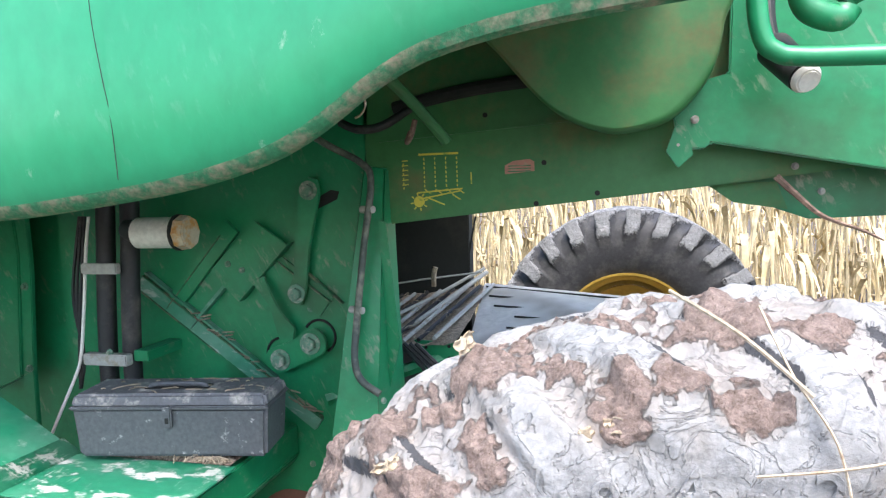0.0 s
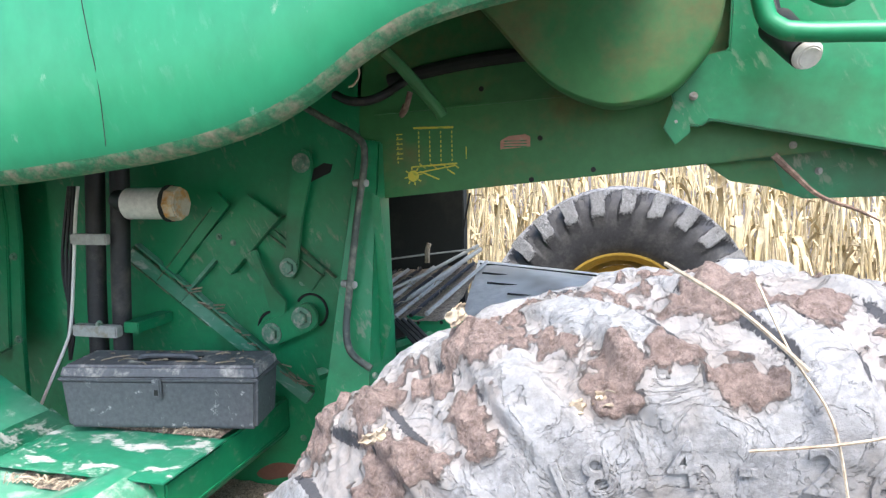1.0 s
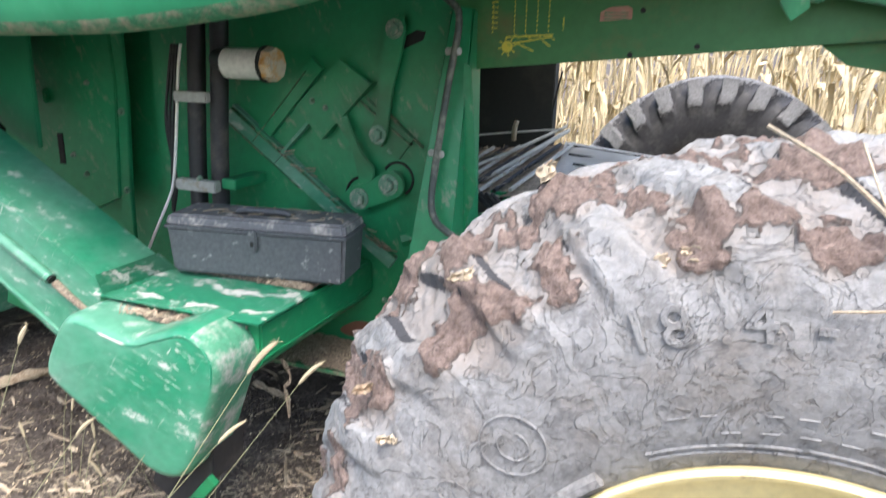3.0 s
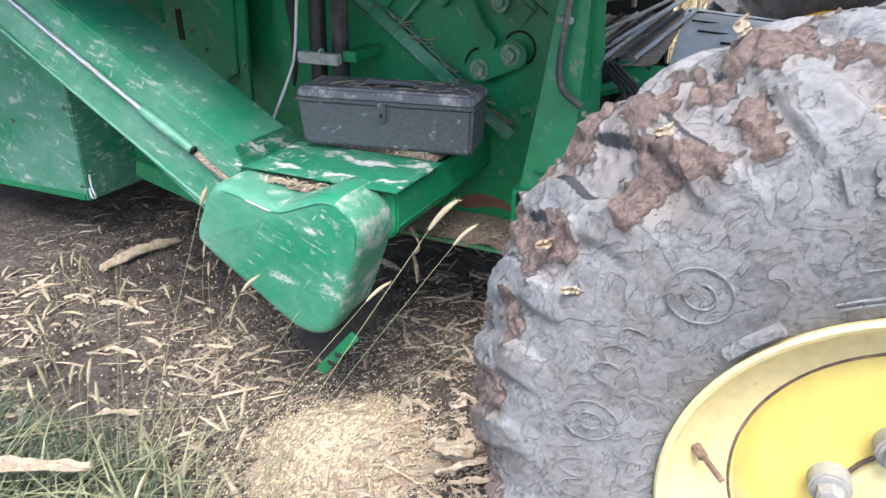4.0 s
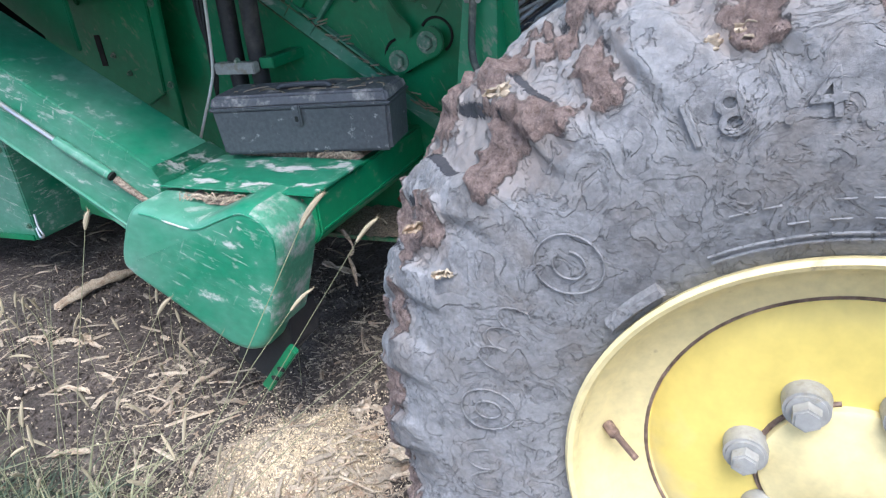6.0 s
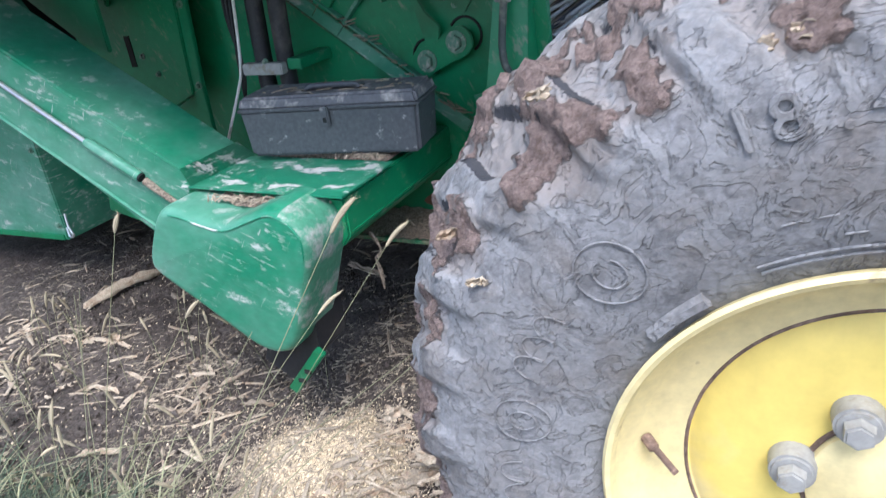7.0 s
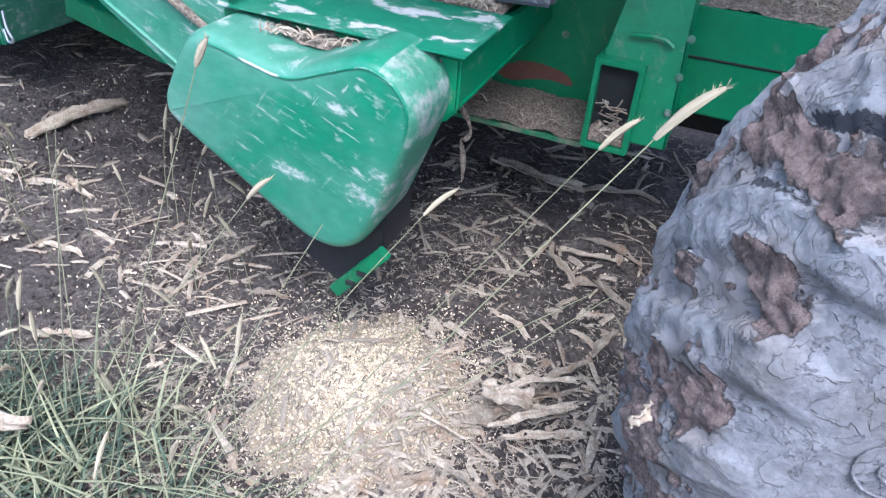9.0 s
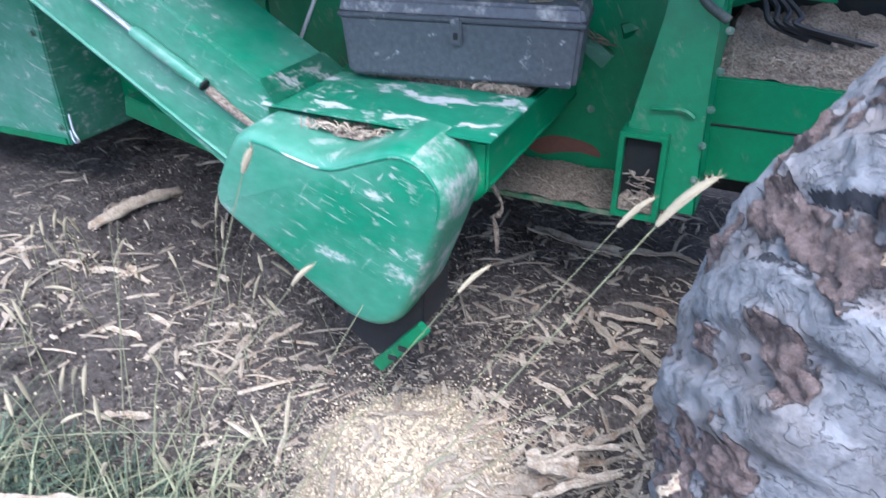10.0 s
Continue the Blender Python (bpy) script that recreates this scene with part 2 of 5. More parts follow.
M_husk = mat("dry_maize_husk", (0.38, 0.315, 0.23), 0.85, 0, (0.27, 0.18, 0.11), 24, 0.48, 0.68, 0.16, 150, 0.4, 160, vary=0.32)
M_corn = mat("dry_maize_leaf", (0.62, 0.52, 0.34), 0.85, 0, (0.42, 0.33, 0.17), 3, 0.45, 0.65, 0.1, 20, vary=0.35)
M_grain = mat("chopped_grain", (0.43, 0.345, 0.225), 0.85, 0, (0.26, 0.20, 0.13), 30, 0.45, 0.62, 0.25, 120, 0.8, 150, vary=0.0, dist=0.006)
M_kernel = mat("grain_kernels", (0.58, 0.48, 0.325), 0.7, vary=0.45)
M_grass = mat("green_grass", (0.070, 0.098, 0.058), 0.7, vary=0.55, grain=0.1)
M_fox = mat("pale_foxtail", (0.40, 0.34, 0.225), 0.9, vary=0.2)
M_stem = mat("pale_green_stem", (0.25, 0.25, 0.14), 0.8, vary=0.25)
M_chaff = mat("chaff", (0.33, 0.265, 0.20), 0.95, 0, (0.25, 0.19, 0.14), 60, 0.45, 0.6, 0.3, 150, 1.0, 120, dist=0.01)


# ---- mesh helpers ----
def finish(bm, name, material, smooth=True, angle=35):
    bmesh.ops.recalc_face_normals(bm, faces=bm.faces)
    me = bpy.data.meshes.new(name)
    bm.to_mesh(me)
    bm.free()
    me.materials.append(material)
    if smooth:
        me.shade_smooth()
        me.set_sharp_from_angle(angle=radians(angle))
    return me


def part(name, bm, material, parent, label=""):
    ob = new(name, finish(bm, name, material))
    if parent:
        ob.parent = parent
    return tagged(ob, label)


def thing(name, label, category, group="", kind="", at=(0, 0, 0)):
    ob = new(name)
    ob.location = at
    return tagged(ob, label, category, group, kind)


def raw(name, verts, faces, material, parent=None, label="", smooth=True):
    me = bpy.data.meshes.new(name)
    me.from_pydata([tuple(v) for v in verts], [], faces)
    me.materials.append(material)
    if smooth:
        me.shade_smooth()
        me.set_sharp_from_angle(angle=radians(40))
    ob = new(name, me)
    if parent:
        ob.parent = parent
    return tagged(ob, label)


def box(lo, hi, bevel=0.004, bm=None, seg=2):
    b = bmesh.new()
    bmesh.ops.create_cube(b, size=1)
    for v in b.verts:
        v.co = Vector([lo[i] + (v.co[i] + 0.5) * (hi[i] - lo[i]) for i in range(3)])
    if bevel:
        bmesh.ops.bevel(b, geom=b.edges[:], offset=bevel, segments=seg, affect="EDGES")
    return join(bm, b)


def join(bm, b):
    if bm is None:
        return b
    me = bpy.data.meshes.new("tmp")
    b.to_mesh(me)
    b.free()
    bm.from_mesh(me)
    bpy.data.meshes.remove(me)
    return bm


def prism(pts, y0, y1, bevel=0.003, bm=None, seg=2, rim=False):
    """Outline in x and z (or x, z, y shift of the front) drawn out from y0 to y1."""
    b = bmesh.new()
    f = b.faces.new([b.verts.new((p[0], y0 + (p[2] if len(p) > 2 else 0), p[1])) for p in pts])
    r = bmesh.ops.extrude_face_region(b, geom=[f])
    for v in [g for g in r["geom"] if isinstance(g, bmesh.types.BMVert)]:
        v.co.y = y1
    if bevel:
        bmesh.ops.bevel(b, geom=[e for e in b.edges if not rim or all(abs(v.co.y - y0) < 1e-6 for v in e.verts)], offset=bevel, segments=seg, affect="EDGES")
    return join(bm, b)


def cyl(a, c, r, r2=None, seg=20, bevel=0.0, bm=None):
    a, c = Vector(a), Vector(c)
    b = bmesh.new()
    bmesh.ops.create_cone(b, cap_ends=True, segments=seg, radius1=r, radius2=r if r2 is None else r2, depth=(c - a).length)
    if bevel:
        bmesh.ops.bevel(b, geom=[e for e in b.edges if len(e.link_faces) == 2 and any(len(f.verts) > 4 for f in e.link_faces)], offset=bevel, segments=2, affect="EDGES")
    q = (c - a).to_track_quat("Z", "Y").to_matrix().to_4x4()
    bmesh.ops.transform(b, matrix=Matrix.Translation((a + c) / 2) @ q, verts=b.verts)
    return join(bm, b)


def smooth_path(pts, n=6):
    pts = [Vector(p) for p in pts]
    out = []
    for i in range(len(pts) - 1):
        p0, p1, p2, p3 = pts[max(i - 1, 0)], pts[i], pts[i + 1], pts[min(i + 2, len(pts) - 1)]
        for k in range(n):
            t = k / n
            out.append(0.5 * ((2 * p1) + (p2 - p0) * t + (2 * p0 - 5 * p1 + 4 * p2 - p3) * t * t + (3 * p1 - p0 - 3 * p2 + p3) * t ** 3))
    return out + [pts[-1]]


def tube(pts, r, seg=10, bm=None, n=6):
    """A tube along a smooth path; r may be a function of 0..1."""
    path = smooth_path(pts, n) if n > 1 else [Vector(p) for p in pts]
    b = bmesh.new()
    rings = []
    up = Vector((0.31, 0.2, 0.93))
    for i, p in enumerate(path):
        d = (path[min(i + 1, len(path) - 1)] - path[max(i - 1, 0)]).normalized()
        s = d.cross(up).normalized()
        w = s.cross(d)
        rr = r(i / (len(path) - 1)) if callable(r) else r
        rings.append([b.verts.new(p + (s * math.cos(a) + w * math.sin(a)) * rr) for a in [2 * math.pi * k / seg for k in range(seg)]])
    for i in range(len(rings) - 1):
        for k in range(seg):
            b.faces.new((rings[i][k], rings[i][(k + 1) % seg], rings[i + 1][(k + 1) % seg], rings[i + 1][k]))
    b.faces.new(rings[0][::-1])
    b.faces.new(rings[-1])
    return join(bm, b)


def interp(x, table):
    xs, ys = [t[0] for t in table], [t[1] for t in table]
    return float(np.interp(x, xs, ys))


def fbm(p, octaves=4):
    return noise.fractal(Vector(p), 1.0, 2.0, octaves)


def loft(outline, rings, bm=None):
    """A closed outline in x and z carried through rings of (scale about its centre, y), capped at the last."""
    cx, cz = sum(p[0] for p in outline) / len(outline), sum(p[1] for p in outline) / len(outline)
    b = bmesh.new()
    rs = [[b.verts.new((cx + (x - cx) * s, y, cz + (z - cz) * s)) for x, z in outline] for s, y in rings]
    n = len(outline)
    for r0, r1 in zip(rs[:-1], rs[1:]):
        for i in range(n):
            b.faces.new((r0[i], r0[(i + 1) % n], r1[(i + 1) % n], r1[i]))
    b.faces.new(rs[-1])
    b.faces.new(rs[0][::-1])
    return join(bm, b)


# ---- ground ----
def ground_z(x, y):
    z = 0.030 * fbm((x * 1.3, y * 1.3, 0.3), 3) + 0.016 * fbm((x * 6, y * 6, 4.0), 3)
    near = math.hypot(x - 0.28, (y - 1.12) * 0.8)
    return z + 0.03 * math.exp(-(near / 0.45) ** 2)


def build_ground():
    def axis(c, fine, n, far):
        a = [c + fine * k for k in range(-n, n + 1)]
        step, lo, hi = fine, a[0], a[-1]
        while hi < far:
            step *= 1.35
            lo, hi = lo - step, hi + step
            a = [lo] + a + [hi]
        return a
    xs, ys = axis(-1.1, 0.022, 95, 400), axis(1.35, 0.022, 75, 400)
    verts = [(x, y, ground_z(x, y) + (0.012 * abs(noise.noise(Vector((x * 17, y * 17, 2)))) if abs(x) < 4 and abs(y) < 4 else 0)) for y in ys for x in xs]
    n = len(xs)
    faces = [(j * n + i, j * n + i + 1, (j + 1) * n + i + 1, (j + 1) * n + i) for j in range(len(ys) - 1) for i in range(n - 1)]
    g = raw("ground", verts, faces, M_soil)
    tagged(g, "bare brown crumbly field soil strewn with straw", "ground", kind="structure")


build_ground()

# ---- combine harvester ----
combine = thing("combine_harvester", "dusty green combine harvester parked on a maize field with yellow wheels", "combine harvester")


def closed_smooth(ctrl, n=5):
    """A closed smooth outline through points in x and z."""
    k = len(ctrl)
    out = []
    for i in range(k):
        p0, p1, p2, p3 = (Vector(ctrl[(i + j - 1) % k]) for j in range(4))
        for s in range(n):
            t = s / n
            out.append(tuple(0.5 * ((2 * p1) + (p2 - p0) * t + (2 * p0 - 5 * p1 + 4 * p2 - p3) * t * t + (3 * p1 - p0 - 3 * p2 + p3) * t ** 3)))
    return out


# -- large side shield with its rolled lower edge
HOOD_EDGE = [(-5.9, 1.47), (-3.4, 1.50), (-1.404, 1.512), (-1.113, 1.521), (-0.929, 1.54), (-0.706, 1.568), (-0.559, 1.601), (-0.442, 1.642), (-0.351, 1.703),
             (-0.264, 1.765), (-0.143, 1.803), (-0.001, 1.827), (0.183, 1.845), (1.2, 1.90)]


def edge_z(x):
    return sum(interp(x + d, HOOD_EDGE) for d in (-0.06, -0.03, 0, 0.03, 0.06)) / 5


def build_hood():
    prof = [(0.16, 0.11), (0.13, 0.065), (0.10, 0.034), (0.075, 0.014), (0.05, 0.003), (0.03, 0.010), (0.017, 0.032), (0.008, 0.065), (0.002, 0.115), (0.0, 0.18), (0.012, 0.3), (0.03, 0.5), (0.07, 0.75), (0.14, 1.0), (0.28, 1.2)]
    # left of x -3.4 the unseen shield is lengthened to shade the ground
    xs = [-5.8 + 0.04 * i for i in range(154)]
    verts, faces, lipf = [], [], []
    for x in xs:
        for dy, dz in prof:
            bulge = 0.012 * math.sin(2.2 * x + 0.6) * min(1, max(0, dz) * 3)
            verts.append((x, 1.30 + dy + bulge, edge_z(x) + dz))
    n = len(prof)
    for i in range(len(xs) - 1):
        for k in range(n - 1):
            faces.append((i * n + k, (i + 1) * n + k, (i + 1) * n + k + 1, i * n + k + 1))
    ob = raw("side_shield", verts, faces, M_hood, combine, "glossy bright green curved side shield with dusty rolled lower edge", True)
    ob.data.materials.append(M_lip)
    for p in ob.data.polygons:
        if p.index % (n - 1) < 6:
            p.material_index = 1
    sol = ob.modifiers.new("thickness", "SOLIDIFY")
    sol.thickness = 0.006
    sol.offset = -1
    return ob


hood = build_hood()
seam = [(x, 1.2955 if z < 1.75 else 1.292, z) for x, z in ((-0.815, 1.60), (-0.822, 1.72), (-0.832, 1.80), (-0.845, 1.9), (-0.85, 2.0))]
part("crack", tube(seam, 0.0009, 5), M_dark, hood, "thin dark crack")

# -- unseen body added above and behind the open side to block light
part("upper_body", box((-3.4, 1.62, 2.05), (-0.5, 3.35, 3.5), 0.05), M_green, combine)
part("middle_body", box((-0.5, 1.62, 2.05), (0.25, 2.5, 2.6), 0.05), M_green, combine)
part("rear_body", box((0.25, 2.14, 2.05), (2.6, 2.5, 2.5), 0.05), M_green, combine)
part("tail_body", box((-8.2, 1.95, 0.45), (-4.3, 3.35, 3.4), 0.08), M_green, combine)
# added floor and walls block light; their near-black colour stands for shade
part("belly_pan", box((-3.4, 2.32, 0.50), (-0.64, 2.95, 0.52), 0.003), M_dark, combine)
part("inner_wall", box((-3.4, 2.95, 0.20), (-0.50, 3.02, 2.05), 0.004), M_dark, combine, "inner wall coloured black for shade, also blocking light")
# sheet added on the far side to keep light from under the machine
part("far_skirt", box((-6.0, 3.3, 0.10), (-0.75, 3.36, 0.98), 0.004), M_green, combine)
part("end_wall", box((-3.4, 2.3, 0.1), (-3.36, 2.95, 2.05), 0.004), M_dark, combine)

# -- flat side panel with its pressings and linkage
panel = part("side_panel", prism([(-1.80, 1.95), (-0.62, 1.95), (-0.655, 1.62), (-0.66, 1.2), (-0.64, 0.9), (-0.64, 0.47), (-1.80, 0.47)], 2.20, 2.215, 0.002), M_green, combine, "dark green sheet metal side panel with bolted levers")


def bar_on_panel(name, a, c, w, y=2.2, t=0.012, material=None, parent=None, label=""):
    """A straight flat bar between two points in x and z."""
    d = Vector((c[0] - a[0], c[1] - a[1]))
    s = Vector((-d.y, d.x)).normalized() * w / 2
    pts = [(a[0] + s.x, a[1] + s.y), (c[0] + s.x, c[1] + s.y), (c[0] - s.x, c[1] - s.y), (a[0] - s.x, a[1] - s.y)]
    return part(name, prism(pts, y - t, y, 0.002), material or M_green, parent or panel, label)


def bolt(x, z, y, r, parent, washer=1.45, h=0.012, material=None):
    k = 1.0 if material is None else 0.62
    b = cyl((x, y + 0.002, z), (x, y - 0.004, z), r * washer * k, seg=20, bevel=0.001)
    b = cyl((x, y - 0.003, z), (x, y - h - 0.3 * r, z), r * k, r * k * 0.92, seg=6, bevel=0.002, bm=b)
    return part("bolt", b, material or M_bolt, parent)


# diagonal angle irons
bar_on_panel("rib", (-1.485, 1.268), (-0.845, 0.80), 0.045, t=0.020, material=M_scuffed)
bar_on_panel("rib", (-1.455, 1.300), (-0.985, 0.95), 0.006, t=0.030, material=M_scuffed)
bar_on_panel("rib", (-1.12, 1.452), (-1.365, 1.185), 0.060, t=0.018)
bar_on_panel("rib", (-1.03, 1.38), (-1.30, 1.11), 0.012, t=0.028, material=M_scuffed)
bar_on_panel("rib", (-1.0, 1.335), (-0.80, 1.19), 0.085, t=0.010)
part("cover_plate", prism([(-1.024, 1.468), (-0.915, 1.392), (-1.10, 1.205), (-1.20, 1.306)], 2.165, 2.172, 0.002), M_green, panel)
part("cover_plate_flange", prism([(-0.915, 1.392), (-0.905, 1.398), (-1.09, 1.212), (-1.10, 1.205)], 2.165, 2.2, 0.001), M_green, panel)
# upper lever
part("lever", prism([(-0.868, 1.575), (-0.835, 1.605), (-0.800, 1.592), (-0.795, 1.545), (-0.838, 1.38), (-0.858, 1.24), (-0.878, 1.195), (-0.915, 1.20), (-0.925, 1.235), (-0.900, 1.29), (-0.888, 1.42)], 2.168, 2.180, 0.003), M_green, panel)
bolt(-0.833, 1.561, 2.168, 0.021, panel)
bolt(-0.891, 1.234, 2.168, 0.021, panel)
part("slot", prism([(-0.82, 1.50), (-0.75, 1.53), (-0.742, 1.555), (-0.77, 1.56), (-0.82, 1.535)], 2.1975, 2.21, 0.0), M_dark, panel, "dark curved slot")
# lower bell crank
part("lever", prism([(-1.045, 1.270), (-0.998, 1.292), (-0.978, 1.235), (-0.945, 1.172), (-0.898, 1.126), (-0.91, 1.06), (-0.955, 1.07), (-0.968, 1.120), (-0.985, 1.190)], 2.160, 2.168, 0.003), M_green, panel)
link = part("link_plate", prism(closed_smooth([(-0.950, 0.978), (-0.985, 0.985), (-1.005, 1.018), (-0.99, 1.055), (-0.955, 1.068), (-0.91, 1.085), (-0.865, 1.112), (-0.825, 1.125), (-0.795, 1.103), (-0.79, 1.065), (-0.815, 1.035), (-0.86, 1.018), (-0.91, 0.995)], 4), 2.148, 2.160, 0.003), M_green, panel, "dog-bone link plate with two large bolts")
bolt(-0.950, 1.022, 2.148, 0.024, link)
bolt(-0.843, 1.077, 2.148, 0.024, link)
for cx, cz, a0 in ((-0.968, 1.028, 100), (-0.832, 1.09, -60)):
    ring = [(cx + 0.054 * math.cos(a), 2.1975, cz + 0.054 * math.sin(a)) for a in [radians(a0 + 9 * k) for k in range(24)]]
    part("slot_edge", tube(ring, 0.0045, 6, n=1), M_dark, panel, "dark rim of a round slot")
for x, z in ((-1.13, 1.33), (-1.08, 1.31)):
    bolt(x, z, 2.165, 0.007, panel, 1.5, 0.008)
for x, z in ((-1.02, 0.62), (-0.88, 0.66), (-1.10, 0.74), (-1.25, 0.62), (-0.93, 0.86), (-0.86, 1.18)):
    bolt(x, z, 2.2, 0.007, panel, 1.5, 0.008)
part("paint_smear", prism(closed_smooth([(-1.06, 0.52), (-1.0, 0.56), (-0.93, 0.565), (-0.86, 0.55), (-0.84, 0.52), (-0.90, 0.525), (-0.96, 0.515), (-1.02, 0.50)], 3), 2.1985, 2.2, 0.0), M_redpaint, panel, "faint red paint smear")
# pale dusty lines that also paint in the ribs' edge highlights
for a, c in (((-1.472, 1.290), (-0.832, 0.822)), ((-1.500, 1.247), (-1.20, 1.028)), ((-1.16, 1.425), (-1.385, 1.175)), ((-0.985, 1.352), (-0.78, 1.204)), ((-0.86, 1.30), (-0.74, 1.20))):
    bar_on_panel("dusty_edge", a, c, 0.004, t=0.023, material=M_lip)
# straw caught on the ribs
for k in range(26):
    t = random.random()
    x, z = -1.30 + 0.45 * t + random.uniform(-0.02, 0.02), 1.165 - 0.33 * t + random.uniform(-0.01, 0.02)
    a = random.uniform(-0.9, 0.3)
    l = random.uniform(0.015, 0.05)
    part("straw_bit", tube([(x, 2.172, z), (x + l * math.cos(a), 2.168, z + l * math.sin(a))], 0.0025, 4, n=1), M_straw, panel)

# -- post at the panel's edge, leaning outwards to its foot
b = bmesh.new()
front = [(-0.664, 2.17, 1.63), (-0.595, 2.17, 1.62), (-0.582, 1.98, 0.93), (-0.560, 1.98, 0.50), (-0.735, 1.98, 0.50), (-0.752, 1.98, 0.72), (-0.70, 1.98, 0.97)]
back = [(x + 0.0, 2.24, z) for x, y, z in front]
fv, bv = [b.verts.new(p) for p in front], [b.verts.new(p) for p in back]
b.faces.new(fv), b.faces.new(bv[::-1])
for i in range(len(front)):
    j = (i + 1) % len(front)
    b.faces.new((fv[i], bv[i], bv[j], fv[j]))
bmesh.ops.bevel(b, geom=b.edges[:], offset=0.005, segments=2, affect="EDGES")
post = part("post", b, M_green, combine, "welded green sheet steel post")
post.location.x = 0.018
part("flange", prism([(-0.598, 1.47), (-0.575, 1.46), (-0.545, 1.10), (-0.585, 0.95), (-0.60, 1.0)], 2.10, 2.108, 0.002), M_green, post)
for k in range(5):
    bolt(-0.575 + 0.004 * k, 0.60 + 0.09 * k, 1.98, 0.006, post, 1.5, 0.006)
# open square tube at its foot
b = bmesh.new()
o, i_ = ((-0.762, 0.478), (-0.645, 0.478), (-0.645, 0.708), (-0.762, 0.708)), ((-0.748, 0.492), (-0.659, 0.492), (-0.659, 0.694), (-0.748, 0.694))
rows_ = [[b.verts.new((x, y, z)) for x, z in c] for c, y in ((o, 2.02), (o, 1.945), (i_, 1.945), (i_, 2.03))]
for r0, r1 in zip(rows_[:-1], rows_[1:]):
    for k in range(4):
        b.faces.new((r0[k], r0[(k + 1) % 4], r1[(k + 1) % 4], r1[k]))
bmesh.ops.bevel(b, geom=[e for e in b.edges if len(e.link_faces) == 2], offset=0.003, segments=2, affect="EDGES")
socket = part("tube_socket", b, M_green, post, "open square green tube filled with chaff")
# thin near-black sheet paints the shade in the tube's depth
part("socket_back", box((-0.75, 1.972, 0.49), (-0.657, 1.976, 0.70), 0), M_dark, post, "black sheet standing for shade inside the tube")
part("weld_bead", tube([(-0.70, 1.975, 0.765), (-0.63, 1.975, 0.77), (-0.60, 1.975, 0.755)], 0.006, 6), M_green, post)
for k in range(34):
    x, z = random.uniform(-0.735, -0.672), 0.495 + random.random() ** 2 * 0.10
    a = random.uniform(0, 3.14)
    l = random.uniform(0.012, 0.032)
    part("chaff_bit", tube([(x - l * math.cos(a), 1.96, z), (x, 1.953, z + 0.006), (x + l * math.cos(a), 1.957, min(0.62, z + l * math.sin(a)))], 0.0022, 4, n=2), M_husk if k % 3 == 0 else M_chaff, post)
part("chaff_fill", prism([(-0.747, 0.494), (-0.66, 0.494), (-0.66, 0.525), (-0.69, 0.56), (-0.71, 0.535), (-0.728, 0.55), (-0.747, 0.53)], 1.955, 1.972, 0.002), M_chaff, post)
part("ledge", box((-1.80, 1.985, 0.452), (-0.745, 2.215, 0.466), 0.002), M_lip, combine, "ledge caked with chaff and dust")
v, f = [], []
for j in range(7):
    for i in range(80):
        x, y = -1.78 + i * 0.013, 1.985 + j * 0.035
        v.append((x, y, 0.467 + 0.004 + 0.018 * (j / 6) + 0.012 * fbm((x * 25, y * 25, 7))))
f = [(j * 80 + i, j * 80 + i + 1, (j + 1) * 80 + i + 1, (j + 1) * 80 + i) for j in range(6) for i in range(79)]
raw("chaff_layer", v, f, M_chaff, combine)

# -- black pipe down the post
pipe = part("drain_pipe", tube([(-0.80, 2.13, 1.73), (-0.72, 2.12, 1.685), (-0.624, 2.10, 1.636), (-0.594, 2.09, 1.58), (-0.612, 2.06, 1.40), (-0.628, 2.01, 1.16), (-0.622, 1.975, 1.07), (-0.60, 1.965, 1.02), (-0.545, 1.96, 0.985)], 0.0105, 12), M_pipe, combine, "bent dark pipe under grey dust")
for x, y, z in ((-0.625, 2.03, 1.21), (-0.600, 2.085, 1.50)):
    part("pipe_clip", cyl((x - 0.03, y + 0.012, z), (x + 0.014, y - 0.006, z), 0.011, seg=10), M_nut, pipe)

# -- long beam under the body
beam = part("beam", prism([(-0.655, 1.70), (-0.625, 1.447), (-0.579, 1.449), (0.343, 1.538), (0.95, 1.602), (2.4, 1.74), (2.4, 2.1), (-0.655, 2.1)], 2.20, 2.26, 0.004), M_olive_shade, combine, "long green side beam with decals, olive shade in its paint")
part("beam_flange", prism([(-0.60, 1.70), (0.30, 1.752), (0.30, 1.758), (-0.60, 1.706)], 2.190, 2.2, 0.0), M_olive_shade, beam)
for x, z in ((0.05, 1.528), (-0.125, 1.502), (-0.27, 1.765), (-0.10, 1.62)):
    part("hole", cyl((x, 2.1985, z), (x, 2.206, z), 0.0075, seg=14), M_dark, beam)
bolt(-0.618, 1.468, 2.198, 0.013, beam, material=M_nut)
bolt(-0.602, 1.56, 2.198, 0.009, beam, material=M_green)
# wiring diagram decal in yellow bars
decal = part("diagram_decal", box((-0.478, 2.1985, 1.655), (-0.355, 2.2, 1.661), 0), M_decal, beam, "yellow line diagram decal with a lamp symbol")


def dash(x0, z0, x1, z1, w):
    d = Vector((x1 - x0, z1 - z0)).normalized()
    s = Vector((-d.y, d.x)) * w / 2
    part("decal_line", prism([(x0 + s.x, z0 + s.y), (x1 + s.x, z1 + s.y), (x1 - s.x, z1 - s.y), (x0 - s.x, z0 - s.y)], 2.1985, 2.2, 0), M_decal, decal)


